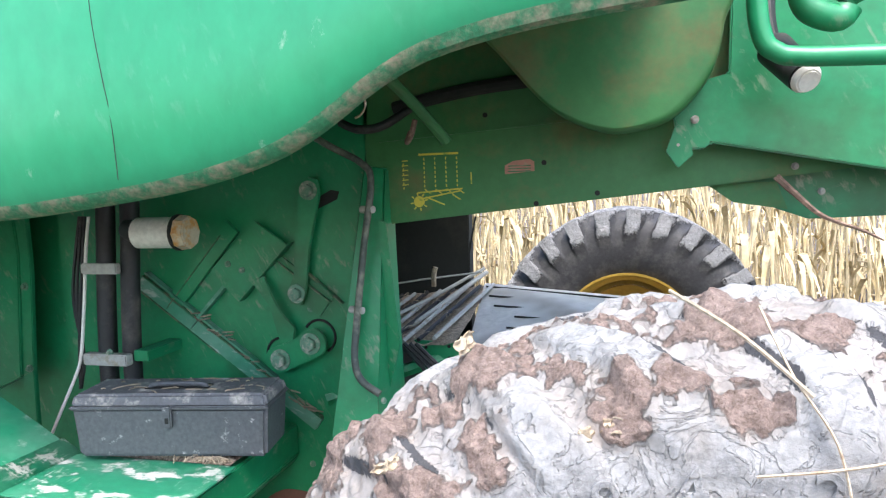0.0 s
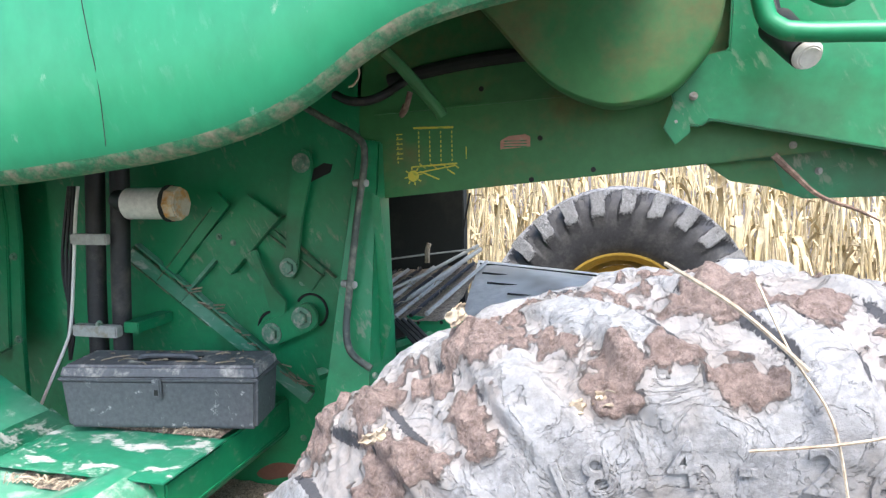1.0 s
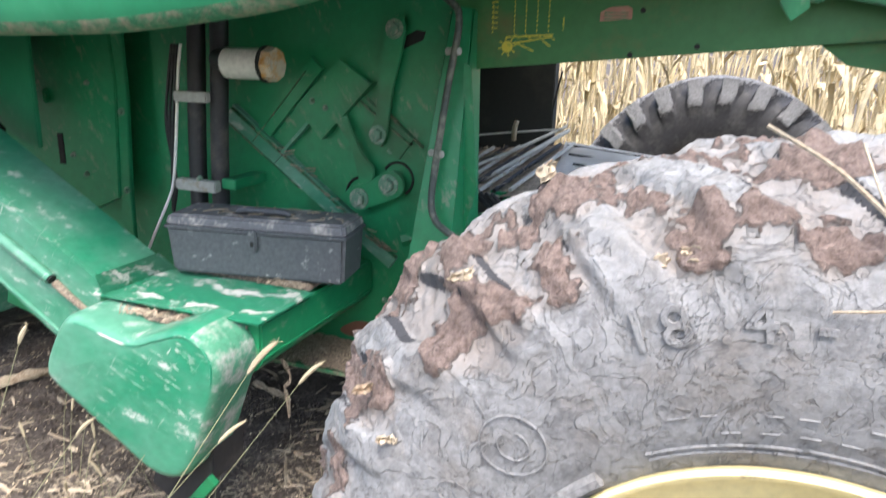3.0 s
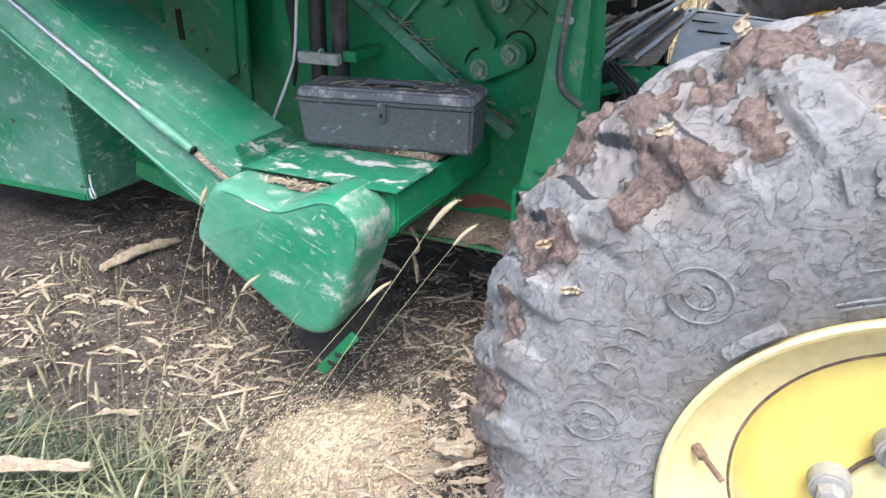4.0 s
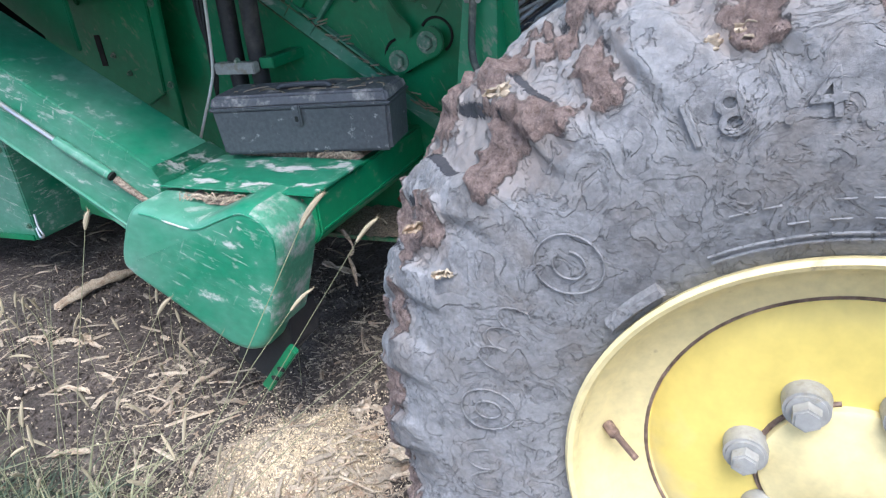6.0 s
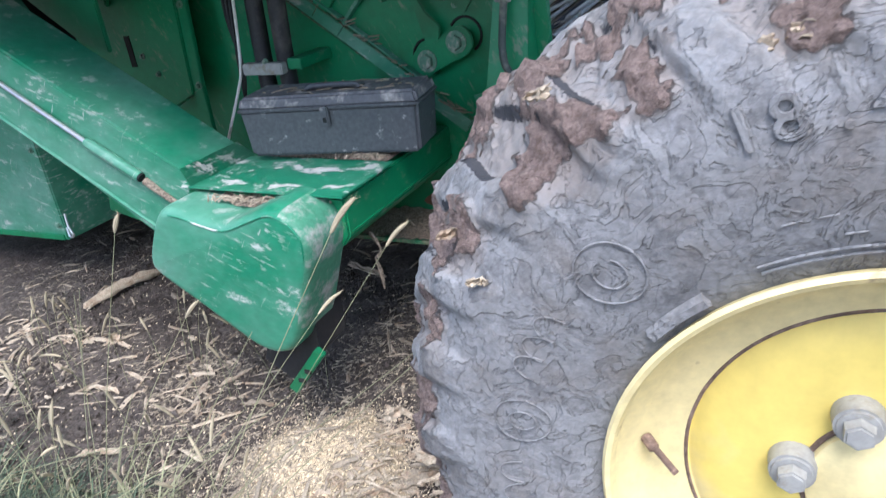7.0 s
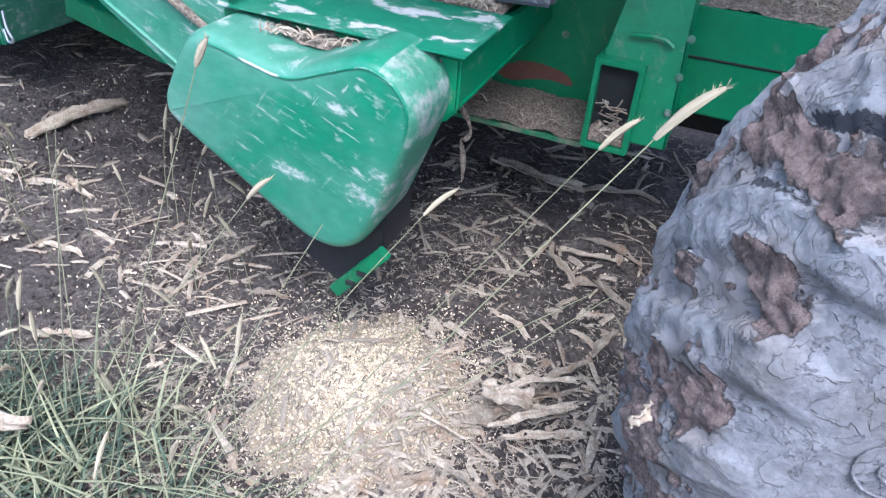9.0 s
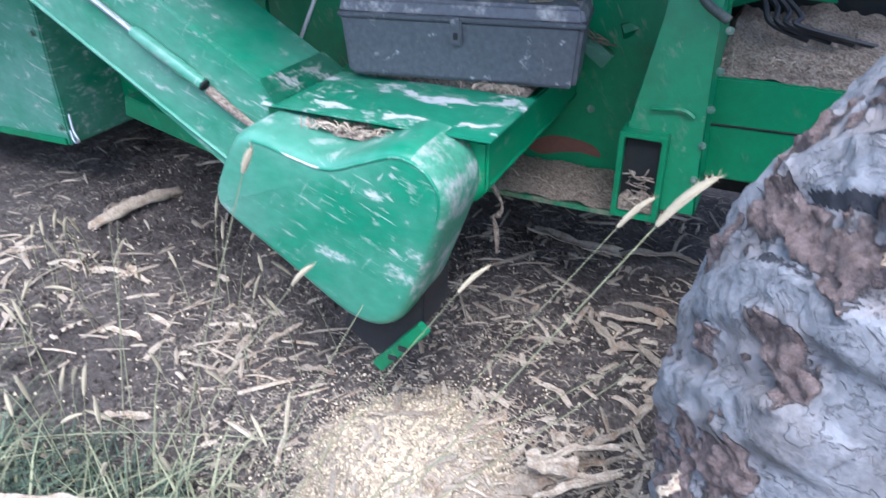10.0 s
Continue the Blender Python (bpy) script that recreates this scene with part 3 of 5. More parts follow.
for i in range(4):
    x = -0.462 + 0.034 * i
    for k in range(7):
        dash(x, 1.648 - k * 0.0135, x, 1.640 - k * 0.0135, 0.003)
    dash(x, 1.553, x + 0.02, 1.538, 0.003)
dash(-0.485, 1.543, -0.345, 1.552, 0.005)
dash(-0.47, 1.525, -0.35, 1.546, 0.004)
dash(-0.46, 1.530, -0.40, 1.505, 0.004)
dash(-0.375, 1.535, -0.352, 1.52, 0.004)
for k in range(6):
    dash(-0.532, 1.640 - 0.0145 * k, -0.513, 1.6415 - 0.0145 * k, 0.003)
    dash(-0.528, 1.633 - 0.0145 * k, -0.528, 1.627 - 0.0145 * k, 0.003)
dash(-0.317, 1.60, -0.317, 1.565, 0.003)
part("sun_mark", cyl((-0.481, 2.1985, 1.516), (-0.481, 2.2, 1.516), 0.017, seg=18), M_decal, decal)
for k in range(8):
    a = k * math.pi / 4 + 0.2
    dash(-0.481 + 0.019 * math.cos(a), 1.516 + 0.019 * math.sin(a), -0.481 + 0.028 * math.cos(a), 1.516 + 0.028 * math.sin(a), 0.004)
part("warning_label", prism([(-0.215, 1.590), (-0.128, 1.597), (-0.128, 1.624), (-0.142, 1.632), (-0.19, 1.628), (-0.215, 1.615)], 2.1985, 2.2, 0), M_red, beam, "faded red warning label with unreadable bars")
for k in range(3):
    part("label_bar", box((-0.205, 2.1975, 1.596 + 0.008 * k), (-0.138, 2.1985, 1.599 + 0.008 * k), 0), M_lip, beam)

# -- round belt guard, side cover, brackets and hand rail behind the shield
guard = part("belt_guard", loft(closed_smooth([(-0.24, 1.97), (-0.184, 1.896), (-0.057, 1.753), (0.067, 1.691), (0.16, 1.688), (0.25, 1.718), (0.331, 1.81), (0.362, 1.926), (0.356, 2.05), (0.0, 2.2), (-0.25, 2.1)], 6), [(1, 2.08), (1, 1.985), (0.995, 1.968), (0.98, 1.956), (0.955, 1.951), (0.92, 1.95)]), M_olive_shade, combine, "rounded green belt guard")
cover = part("rear_cover", prism([(0.249, 1.734), (0.268, 1.64), (0.326, 1.636), (0.346, 1.652), (0.75, 1.569), (2.3, 1.32), (2.3, 2.3), (0.40, 2.3), (0.387, 1.827), (0.262, 1.80)], 2.10, 2.13, 0.005), M_green, combine, "flat green rear side cover")
bolt(0.305, 1.714, 2.10, 0.012, cover, material=M_nut)
bolt(0.263, 1.650, 2.10, 0.012, cover, material=M_nut)
part("bracket", prism([(0.232, 1.634), (0.262, 1.590), (0.300, 1.622), (0.285, 1.70), (0.255, 1.70)], 2.085, 2.098, 0.002), M_green, cover)
rear = part("lower_rear_panel", prism([(0.352, 1.545), (0.42, 1.492), (0.52, 1.475), (0.613, 1.440), (0.783, 1.445), (2.2, 1.50), (2.2, 1.66), (0.50, 1.60), (0.37, 1.585)], 2.265, 2.30, 0.003), M_green, combine, "green lower rear panel")
part("dark_flap", prism([(0.345, 1.545), (0.42, 1.49), (0.56, 1.468), (0.53, 1.545)], 2.255, 2.262, 0.001), M_olive_shade, combine)
bolt(0.645, 1.515, 2.265, 0.011, rear, material=M_nut)
bolt(0.565, 1.585, 2.20, 0.011, beam, material=M_nut)
part("bent_strip", tube([(0.512, 2.16, 1.56), (0.56, 2.15, 1.51), (0.62, 2.14, 1.455), (0.70, 2.10, 1.42), (0.745, 2.08, 1.395)], lambda s: 0.010 * (1 - 0.75 * s), 6), M_rust, combine, "rusty bent strip hanging down")
rail = part("hand_rail", tube([(0.406, 1.80, 2.25), (0.405, 1.80, 1.96), (0.418, 1.80, 1.86), (0.445, 1.80, 1.828), (0.49, 1.80, 1.815), (0.66, 1.80, 1.806), (1.5, 1.80, 1.77)], 0.0215, 14), M_green, combine, "bent green tubular hand rail")
lamp = part("work_lamp", cyl((0.47, 1.97, 1.86), (0.515, 1.86, 1.775), 0.042, 0.036, 20, 0.004), M_black, combine, "black lamp housing with a white lens")
part("lens", cyl((0.515, 1.86, 1.775), (0.520, 1.848, 1.766), 0.036, 0.026, 20, 0.003), M_white, lamp)
part("lamp_arm", tube([(0.47, 1.97, 1.86), (0.46, 2.0, 1.95), (0.47, 2.05, 2.1)], 0.018, 10), M_black, combine)
part("elbow_pipe", tube([(0.50, 1.86, 2.12), (0.505, 1.86, 1.96), (0.54, 1.86, 1.91), (0.60, 1.88, 1.92), (0.62, 1.9, 2.1)], 0.03, 12), M_green, combine)

# -- arm and hoses in the dark gap above the beam
part("stay_arm", tube([(-0.50, 2.02, 1.86), (-0.44, 2.06, 1.79), (-0.38, 2.1, 1.71), (-0.365, 2.11, 1.685)], 0.017, 10), M_olive_shade, combine)
part("hook", tube([(-0.44, 2.05, 1.75), (-0.455, 2.06, 1.71), (-0.475, 2.08, 1.69), (-0.47, 2.1, 1.72)], 0.008, 8), M_rust, combine)
part("hose", tube([(-0.70, 2.14, 1.76), (-0.63, 2.1, 1.735), (-0.56, 2.1, 1.74), (-0.50, 2.14, 1.78), (-0.44, 2.3, 1.86)], 0.013, 10), M_black, combine)
part("hose", tube([(-0.55, 2.2, 1.80), (-0.3, 2.18, 1.84), (0.0, 2.17, 1.86)], 0.02, 10), M_dark, combine)
part("straw_wisp", tube([(-0.40, 1.5, 1.79), (-0.385, 1.52, 1.745), (-0.395, 1.52, 1.72), (-0.412, 1.53, 1.715)], 0.0025, 5), M_husk, combine)

# -- hoses, filter and clips at the panel's other side
for x in (-1.50, -1.408):
    part("hydraulic_hose", tube([(x, 2.08, 1.75), (x - 0.002, 2.06, 1.45), (x - 0.012, 2.05, 1.2), (x - 0.022, 2.05, 0.95), (x - 0.03, 2.06, 0.70)], 0.030, 14), M_black, combine, "thick black vertical hose")
part("hose_clamp", box((-1.555, 1.995, 1.318), (-1.42, 2.02, 1.352), 0.004), M_nut, combine, "dusty hose clamp")
clamp = part("hose_clamp", box((-1.565, 1.985, 1.025), (-1.40, 2.02, 1.062), 0.004), M_nut, combine, "grey metal hose clamp")
part("clamp_tab", box((-1.40, 2.02, 1.035), (-1.345, 2.2, 1.07), 0.003), M_green, combine)
bolt(-1.47, 1.066, 2.0, 0.008, clamp, 1.4)
part("white_cable", tube([(-1.537, 2.03, 1.50), (-1.548, 2.02, 1.40), (-1.575, 2.02, 1.2), (-1.60, 2.02, 1.05), (-1.62, 2.01, 0.98), (-1.70, 1.98, 0.80), (-1.76, 1.97, 0.66)], 0.0055, 8), M_white, combine)
for k in range(3):
    part("cable", tube([(-1.57 - 0.01 * k, 2.05, 1.5), (-1.60 - 0.015 * k, 2.04, 1.25), (-1.615 + 0.008 * k, 2.03, 1.05), (-1.63, 2.04, 0.93)], 0.006, 6), M_black, combine)
filt = part("sediment_bowl", cyl((-1.335, 2.0, 1.447), (-1.185, 2.0, 1.447), 0.048, seg=22, bevel=0.006), M_white, combine, "white cylindrical bowl with amber cap")
part("amber_cap", cyl((-1.185, 2.0, 1.447), (-1.145, 2.0, 1.447), 0.054, 0.050, 8, 0.004), M_amber, filt)
part("cap_ring", cyl((-1.190, 2.0, 1.447), (-1.180, 2.0, 1.447), 0.056, seg=22), M_dark, filt)
part("bowl_head", cyl((-1.39, 2.02, 1.46), (-1.325, 2.0, 1.447), 0.03, 0.04, 14, 0.004), M_black, filt)

# -- parts of the machine further along
strip = part("upright_strip", prism([(-1.99, 1.75), (-1.93, 1.75), (-1.925, 1.30), (-1.95, 0.95), (-1.955, 0.60), (-2.01, 0.60), (-2.0, 0.95), (-1.975, 1.25)], 2.17, 2.19, 0.003), M_green, combine)
for z in (1.25, 0.95):
    bolt(-1.955 - 0.01 * (z < 1), z, 2.17, 0.010, strip)
part("inner_upright", box((-1.86, 2.24, 0.55), (-1.80, 2.30, 1.9), 0.004), M_green, combine)
part("rear_sheet", box((-2.75, 2.30, 0.55), (-1.79, 2.315, 1.95), 0.002), M_green, combine)
rec = part("access_panel", prism([(-2.40, 1.72), (-1.99, 1.72), (-1.965, 1.36), (-2.0, 0.92), (-2.20, 0.83), (-2.42, 0.97)], 2.16, 2.20, 0.004), M_green, combine, "dark green access panel with a catch")
part("slot", box((-2.285, 2.157, 1.03), (-2.255, 2.17, 1.15), 0.001), M_dark, rec)
part("catch", box((-2.375, 2.135, 1.265), (-2.30, 2.16, 1.32), 0.006), M_green, rec)
for x, z in ((-2.15, 1.0), (-2.21, 1.07), (-2.1, 1.35), (-2.33, 1.53)):
    bolt(x, z, 2.16, 0.008, rec)
part("pale_cover", prism([(-3.3, 1.75), (-2.16, 1.75), (-2.17, 1.12), (-2.30, 1.16), (-2.6, 1.38), (-3.3, 1.7)], 1.98, 2.0, 0.004), M_hood, combine, "pale green flat cover")
cab = part("side_locker", prism([(-4.2, 0.225), (-2.925, 0.255), (-2.912, 0.80), (-3.06, 1.05), (-3.3, 1.4), (-4.2, 1.4)], 2.05, 2.45, 0.006), M_scuffed, combine, "scuffed green sheet metal locker")
part("edge_strip", prism([(-4.2, 0.228), (-2.94, 0.258), (-2.94, 0.285), (-4.2, 0.257)], 2.040, 2.05, 0.002), M_green, cab)
for x, z in ((-2.95, 0.33), (-2.95, 0.7), (-3.35, 0.6)):
    bolt(x, z, 2.05, 0.010, cab)
part("locker_side", prism([(-2.92, 0.33), (-2.45, 0.45), (-2.3, 0.75), (-2.3, 1.0), (-2.92, 0.95)], 2.35, 2.37, 0.003), M_green, combine)
part("cotter_pin", tube([(-2.87, 2.04, 0.40), (-2.86, 2.03, 0.34), (-2.845, 2.03, 0.30), (-2.87, 2.03, 0.29), (-2.89, 2.04, 0.33)], 0.006, 6), M_steel, combine)
part("cross_member", prism([(-2.66, 0.40), (-2.25, 0.31), (-1.8, 0.31), (-1.8, 0.40), (-2.25, 0.40), (-2.64, 0.48)], 2.12, 2.30, 0.004), M_green, combine)

# -- slanting elevator with its boot
ele = part("elevator_tube", prism([(-3.05, 1.537), (-1.60, 0.577), (-1.33, 0.76), (-1.478, 0.849), (-2.025, 1.167), (-2.75, 1.59)], 1.55, 1.80, 0.008), M_scuffed, combine, "slanting square green elevator with worn scratched paint")
part("rod", tube([(-2.45, 1.535, 1.30), (-2.217, 1.535, 1.156), (-1.827, 1.535, 0.925)], 0.008, 10, n=1), M_steel, ele, "bare steel rod")
part("rod_sleeve", tube([(-1.84, 1.535, 0.933), (-1.65, 1.535, 0.828)], 0.017, 12, n=1), M_scuffed, ele)
part("sleeve_mouth", tube([(-1.652, 1.535, 0.829), (-1.645, 1.535, 0.825)], 0.014, 12, n=1), M_dark, ele)
part("tube_ridge", tube([(-2.6, 1.548, 1.22), (-1.60, 1.548, 0.62)], 0.006, 6, n=1), M_scuffed, ele)
part("dirt_wedge", tube([(-1.64, 1.54, 0.815), (-1.58, 1.54, 0.775), (-1.50, 1.54, 0.73)], lambda s: 0.013 * (1 - 0.4 * s), 8), M_chaff, ele)
BOOT = closed_smooth([(-1.445, 0.790), (-1.375, 0.800), (-1.30, 0.783), (-1.215, 0.770), (-1.13, 0.800), (-1.05, 0.826), (-0.985, 0.806), (-0.948, 0.758), (-0.946, 0.70), (-0.970, 0.628), (-0.997, 0.555), (-1.03, 0.470), (-1.07, 0.405), (-1.12, 0.378), (-1.18, 0.380), (-1.24, 0.408), (-1.38, 0.498), (-1.51, 0.580), (-1.537, 0.625), (-1.510, 0.695)], 6)


def inset(outline, d):
    """The outline drawn in by d along its normals."""
    n = len(outline)
    out = []
    for i in range(n):
        (x0, z0), (x1, z1) = outline[i - 1], outline[(i + 1) % n]
        l = math.hypot(x1 - x0, z1 - z0)
        out.append((outline[i][0] + (z1 - z0) / l * d, outline[i][1] - (x1 - x0) / l * d))
    return out


def stack(rings):
    """Rings of one length, each an outline at its y, skinned and capped."""
    b = bmesh.new()
    rs = [[b.verts.new((x, y, z)) for x, z in o] for o, y in rings]
    n = len(rs[0])
    for r0, r1 in zip(rs[:-1], rs[1:]):
        for i in range(n):
            b.faces.new((r0[i], r0[(i + 1) % n], r1[(i + 1) % n], r1[i]))
    b.faces.new(rs[-1])
    b.faces.new(rs[0][::-1])
    return b


boot = part("elevator_boot", stack([(inset(BOOT, d), y) for d, y in ((0, 1.55), (0, 1.418), (0.003, 1.404), (0.008, 1.394), (0.014, 1.388), (0.022, 1.385), (0.03, 1.384))]), M_scuffed, combine, "flat-faced scuffed green elevator boot cover with rounded corners")
boot.data.materials.append(M_rimdust)
for p in boot.data.polygons:
    if p.index < 480 and 33 <= p.index % 120 < 66:
        p.material_index = 1
rim_line = [(x, 1.385, z) for x, z in inset(BOOT, 0.017)]
part("pressed_bead", tube(rim_line[4:50], 0.0028, 8, n=1), M_plate, boot, "pale worn bead along the edge")
house = part("boot_housing", prism([(-1.48, 0.80), (-0.925, 0.80), (-0.925, 0.69), (-0.955, 0.655), (-1.2, 0.62), (-1.48, 0.66)], 1.545, 2.195, 0.006), M_green, combine)
part("housing_seam", tube([(-0.924, 1.56, 0.70), (-0.924, 2.19, 0.70)], 0.003, 6, n=1), M_green, house)
part("top_plate", prism([(-1.470, 0.812), (-0.905, 0.812), (-0.905, 0.818), (-1.470, 0.818)], 1.512, 1.785, 0.0015), M_plate, combine, "flat scuffed green plate")
b = bmesh.new()
vs = [b.verts.new(p) for p in ((-1.425, 1.513, 0.8195), (-1.425, 1.80, 0.8195), (-1.487, 1.80, 0.858), (-1.487, 1.545, 0.858))]
b.faces.new(vs)
bmesh.ops.solidify(b, geom=b.faces[:], thickness=0.006)
part("plate_bend", b, M_plate, combine)
v, f = [], []
for j in range(10):
    for i in range(36):
        x, y = -1.40 + i * 0.0125, 1.50 + j * 0.012
        v.append((x, y, 0.775 + 0.02 * min(1, j / 4) + 0.012 * fbm((x * 30, y * 30, 1))))
f = [(j * 36 + i, j * 36 + i + 1, (j + 1) * 36 + i + 1, (j + 1) * 36 + i) for j in range(9) for i in range(35)]
raw("packed_chaff", v, f, M_chaff, combine)
part("boot_mouth", prism([(-1.267, 0.285), (-1.169, 0.225), (-1.045, 0.350), (-1.04, 0.46), (-1.20, 0.46)], 1.465, 1.60, 0.003), M_black, combine, "dusty black rubber flap")
foot = part("foot_bracket", prism([(-1.152, 0.196), (-1.020, 0.355), (-1.045, 0.375), (-1.177, 0.217)], 1.44, 1.462, 0.003), M_green, combine, "small green foot bracket")
# notches drawn as small near-black boxes, their shade put into the colour
for k in (0.3, 0.55):
    part("bracket_tab", box((-1.163 + 0.118 * k, 1.434, 0.205 + 0.145 * k), (-1.163 + 0.118 * k + 0.024, 1.441, 0.205 + 0.145 * k + 0.014), 0.002), M_dark, foot)
part("hanging_strap", tube([(-0.985, 1.72, 0.62), (-0.965, 1.72, 0.59), (-0.953, 1.715, 0.565), (-0.962, 1.71, 0.545), (-0.975, 1.715, 0.535), (-0.968, 1.72, 0.49), (-0.966, 1.72, 0.43)], lambda s: 0.005 + 0.002 * math.sin(17 * s), 5), M_chaff, combine, "torn leaf strap hanging down")

# block added to darken the underside, with shade put into its near-black colour
part("belly", box((-4.6, 2.45, 0.50), (-0.70, 3.30, 0.95), 0.01), M_dark, combine, "near-black block added as shade under the machine")

# -- axle beam beside the wheel, with chaff on top
axle = part("axle_beam", box((-0.60, 2.10, 0.56), (1.6, 2.50, 0.822), 0.006), M_green, combine, "green axle beam heaped with chaff")
part("weld_seam", tube([(-0.585, 2.098, 0.702), (-0.3, 2.098, 0.708), (0.2, 2.098, 0.712)], 0.003, 5, n=1), M_dark, axle)
v, f = [], []
for j in range(20):
    for i in range(110):
        x, y = -0.60 + i * 0.012, 2.105 + j * 0.021
        v.append((x, y, 0.824 + min(1, j / 5, i / 4) * (0.05 + 0.07 * (j / 20)) * (0.8 + 0.5 * fbm((x * 5, y * 5, 3))) + 0.01 * fbm((x * 60, y * 60, 2))))
f = [(j * 110 + i, j * 110 + i + 1, (j + 1) * 110 + i + 1, (j + 1) * 110 + i) for j in range(19) for i in range(109)]
raw("chaff_bed", v, f, M_chaff, combine)
# near-black sheet standing in for the shade behind the axle beam
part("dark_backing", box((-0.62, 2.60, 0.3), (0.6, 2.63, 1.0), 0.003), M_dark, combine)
for k in range(4):
    part("cable", tube([(-0.60 + 0.02 * k, 2.3, 1.05), (-0.50 + 0.03 * k, 2.25, 0.98 - 0.01 * k), (-0.47 + 0.02 * k, 2.22, 0.93), (-0.38 + 0.05 * k, 2.25, 0.89)], 0.007, 6), M_black, combine)

# -- straw deck seen through the gap
b = bmesh.new()
for pts in (((-0.44, 2.95, 1.155), (0.30, 2.95, 1.09), (0.28, 2.45, 1.07), (-0.40, 2.45, 1.015)),):
    vs = [b.verts.new(p) for p in pts]
    b.faces.new(vs)
bmesh.ops.solidify(b, geom=b.faces[:], thickness=0.006)
deck = part("straw_deck", b, M_galv, combine, "dusty galvanised sheet deck")
for k in range(5):
    t = (k + 0.6) / 5.5
    part("deck_joint", tube([(-0.425 + 0.2 * random.random(), 2.95 - 0.5 * t, 1.162 - 0.122 * t), (0.1, 2.95 - 0.5 * t - 0.02, 1.118 - 0.085 * t)], 0.004, 5, n=1), M_dark, deck)
part("deck_rail", tube([(-0.80, 2.30, 0.985), (-0.62, 2.55, 1.065), (-0.43, 2.95, 1.20)], 0.009, 8, n=1), M_nut, deck)
part("deck_rail", tube([(-0.86, 2.45, 1.02), (-0.62, 2.75, 1.12), (-0.44, 2.95, 1.215)], 0.007, 8, n=1), M_nut, deck)
part("deck_rod", tube([(-0.86, 2.7, 1.17), (-0.62, 2.75, 1.20), (-0.42, 2.8, 1.22)], 0.004, 6, n=1), M_nut, deck)
v, f = [], []
for j in range(14):
    for i in range(14):
        s, t = i / 13, j / 13
        x, y = -0.92 + 0.5 * s, 2.35 + 0.6 * t
        v.append((x, y, 0.985 + 0.06 * s + 0.10 * t + 0.015 * fbm((x * 20, y * 20, 5))))
f = [(j * 14 + i, j * 14 + i + 1, (j + 1) * 14 + i + 1, (j + 1) * 14 + i) for j in range(13) for i in range(13)]
raw("straw_mat", v, f, M_chaff, combine)
for k in range(8):
    x0 = -0.88 + 0.055 * k
    part("deck_slat", tube([(x0, 2.36, 1.005 + 0.12 * (x0 + 0.92)), (x0 + 0.10, 2.90, 1.105 + 0.12 * (x0 + 0.92))], 0.008, 6, n=1), M_nut if k % 2 else M_black, deck)
dbr = part("deck_bracket", prism([(-0.572, 1.045), (-0.35, 1.03), (-0.33, 0.955), (-0.555, 0.965)], 2.38, 2.39, 0.002), M_green, combine, "drilled green bracket")
for x, z in ((-0.53, 1.02), (-0.53, 0.985), (-0.50, 0.985), (-0.45, 1.025), (-0.45, 0.985)):
    part("hole", cyl((x, 2.3785, z), (x, 2.386, z), 0.006, seg=10), M_dark, dbr)
part("roller", cyl((-0.665, 2.27, 0.975), (-0.60, 2.30, 1.00), 0.020, seg=14, bevel=0.004), M_nut, combine)
part("lower_channel", tube([(-0.82, 2.2, 0.88), (-0.60, 2.32, 0.95), (-0.40, 2.45, 1.0)], 0.022, 6, n=1), M_green, combine)
part("prop", tube([(-0.60, 2.75, 1.17), (-0.598, 2.75, 1.22), (-0.59, 2.75, 1.245)], 0.010, 6), M_husk, combine)
part("hanging_cord", tube([(-0.46, 2.9, 1.43), (-0.475, 2.9, 1.36), (-0.49, 2.9, 1.28)], 0.004, 5), M_dark, combine)


# -- wheels
CLODS = [(-0.041, 1.041, 1.325, 0.050), (-0.185, 1.029, 1.226, 0.052), (-0.040, 0.928, 1.265, 0.040), (0.124, 0.928, 1.329, 0.038), (-0.103, 0.917, 1.208, 0.042), (0.198, 0.942, 1.361, 0.028), (0.271, 0.919, 1.339, 0.034),
         (0.25, 1.041, 1.404, 0.050), (0.353, 1.025, 1.40, 0.040), (-0.149, 0.923, 1.181, 0.056), (-0.178, 0.915, 1.131, 0.030), (-0.298, 0.939, 1.038, 0.046), (-0.326, 0.954, 1.012, 0.040), (-0.382, 0.955, 0.888, 0.044),
         (-0.415, 0.955, 0.724, 0.050), (-0.40, 1.09, 0.98, 0.048), (-0.26, 1.08, 1.15, 0.055), (-0.43, 0.99, 0.60, 0.050), (0.45, 0.93, 1.33, 0.040), (0.52, 1.03, 1.35, 0.050), (-0.40, 0.94, 0.50, 0.050)]


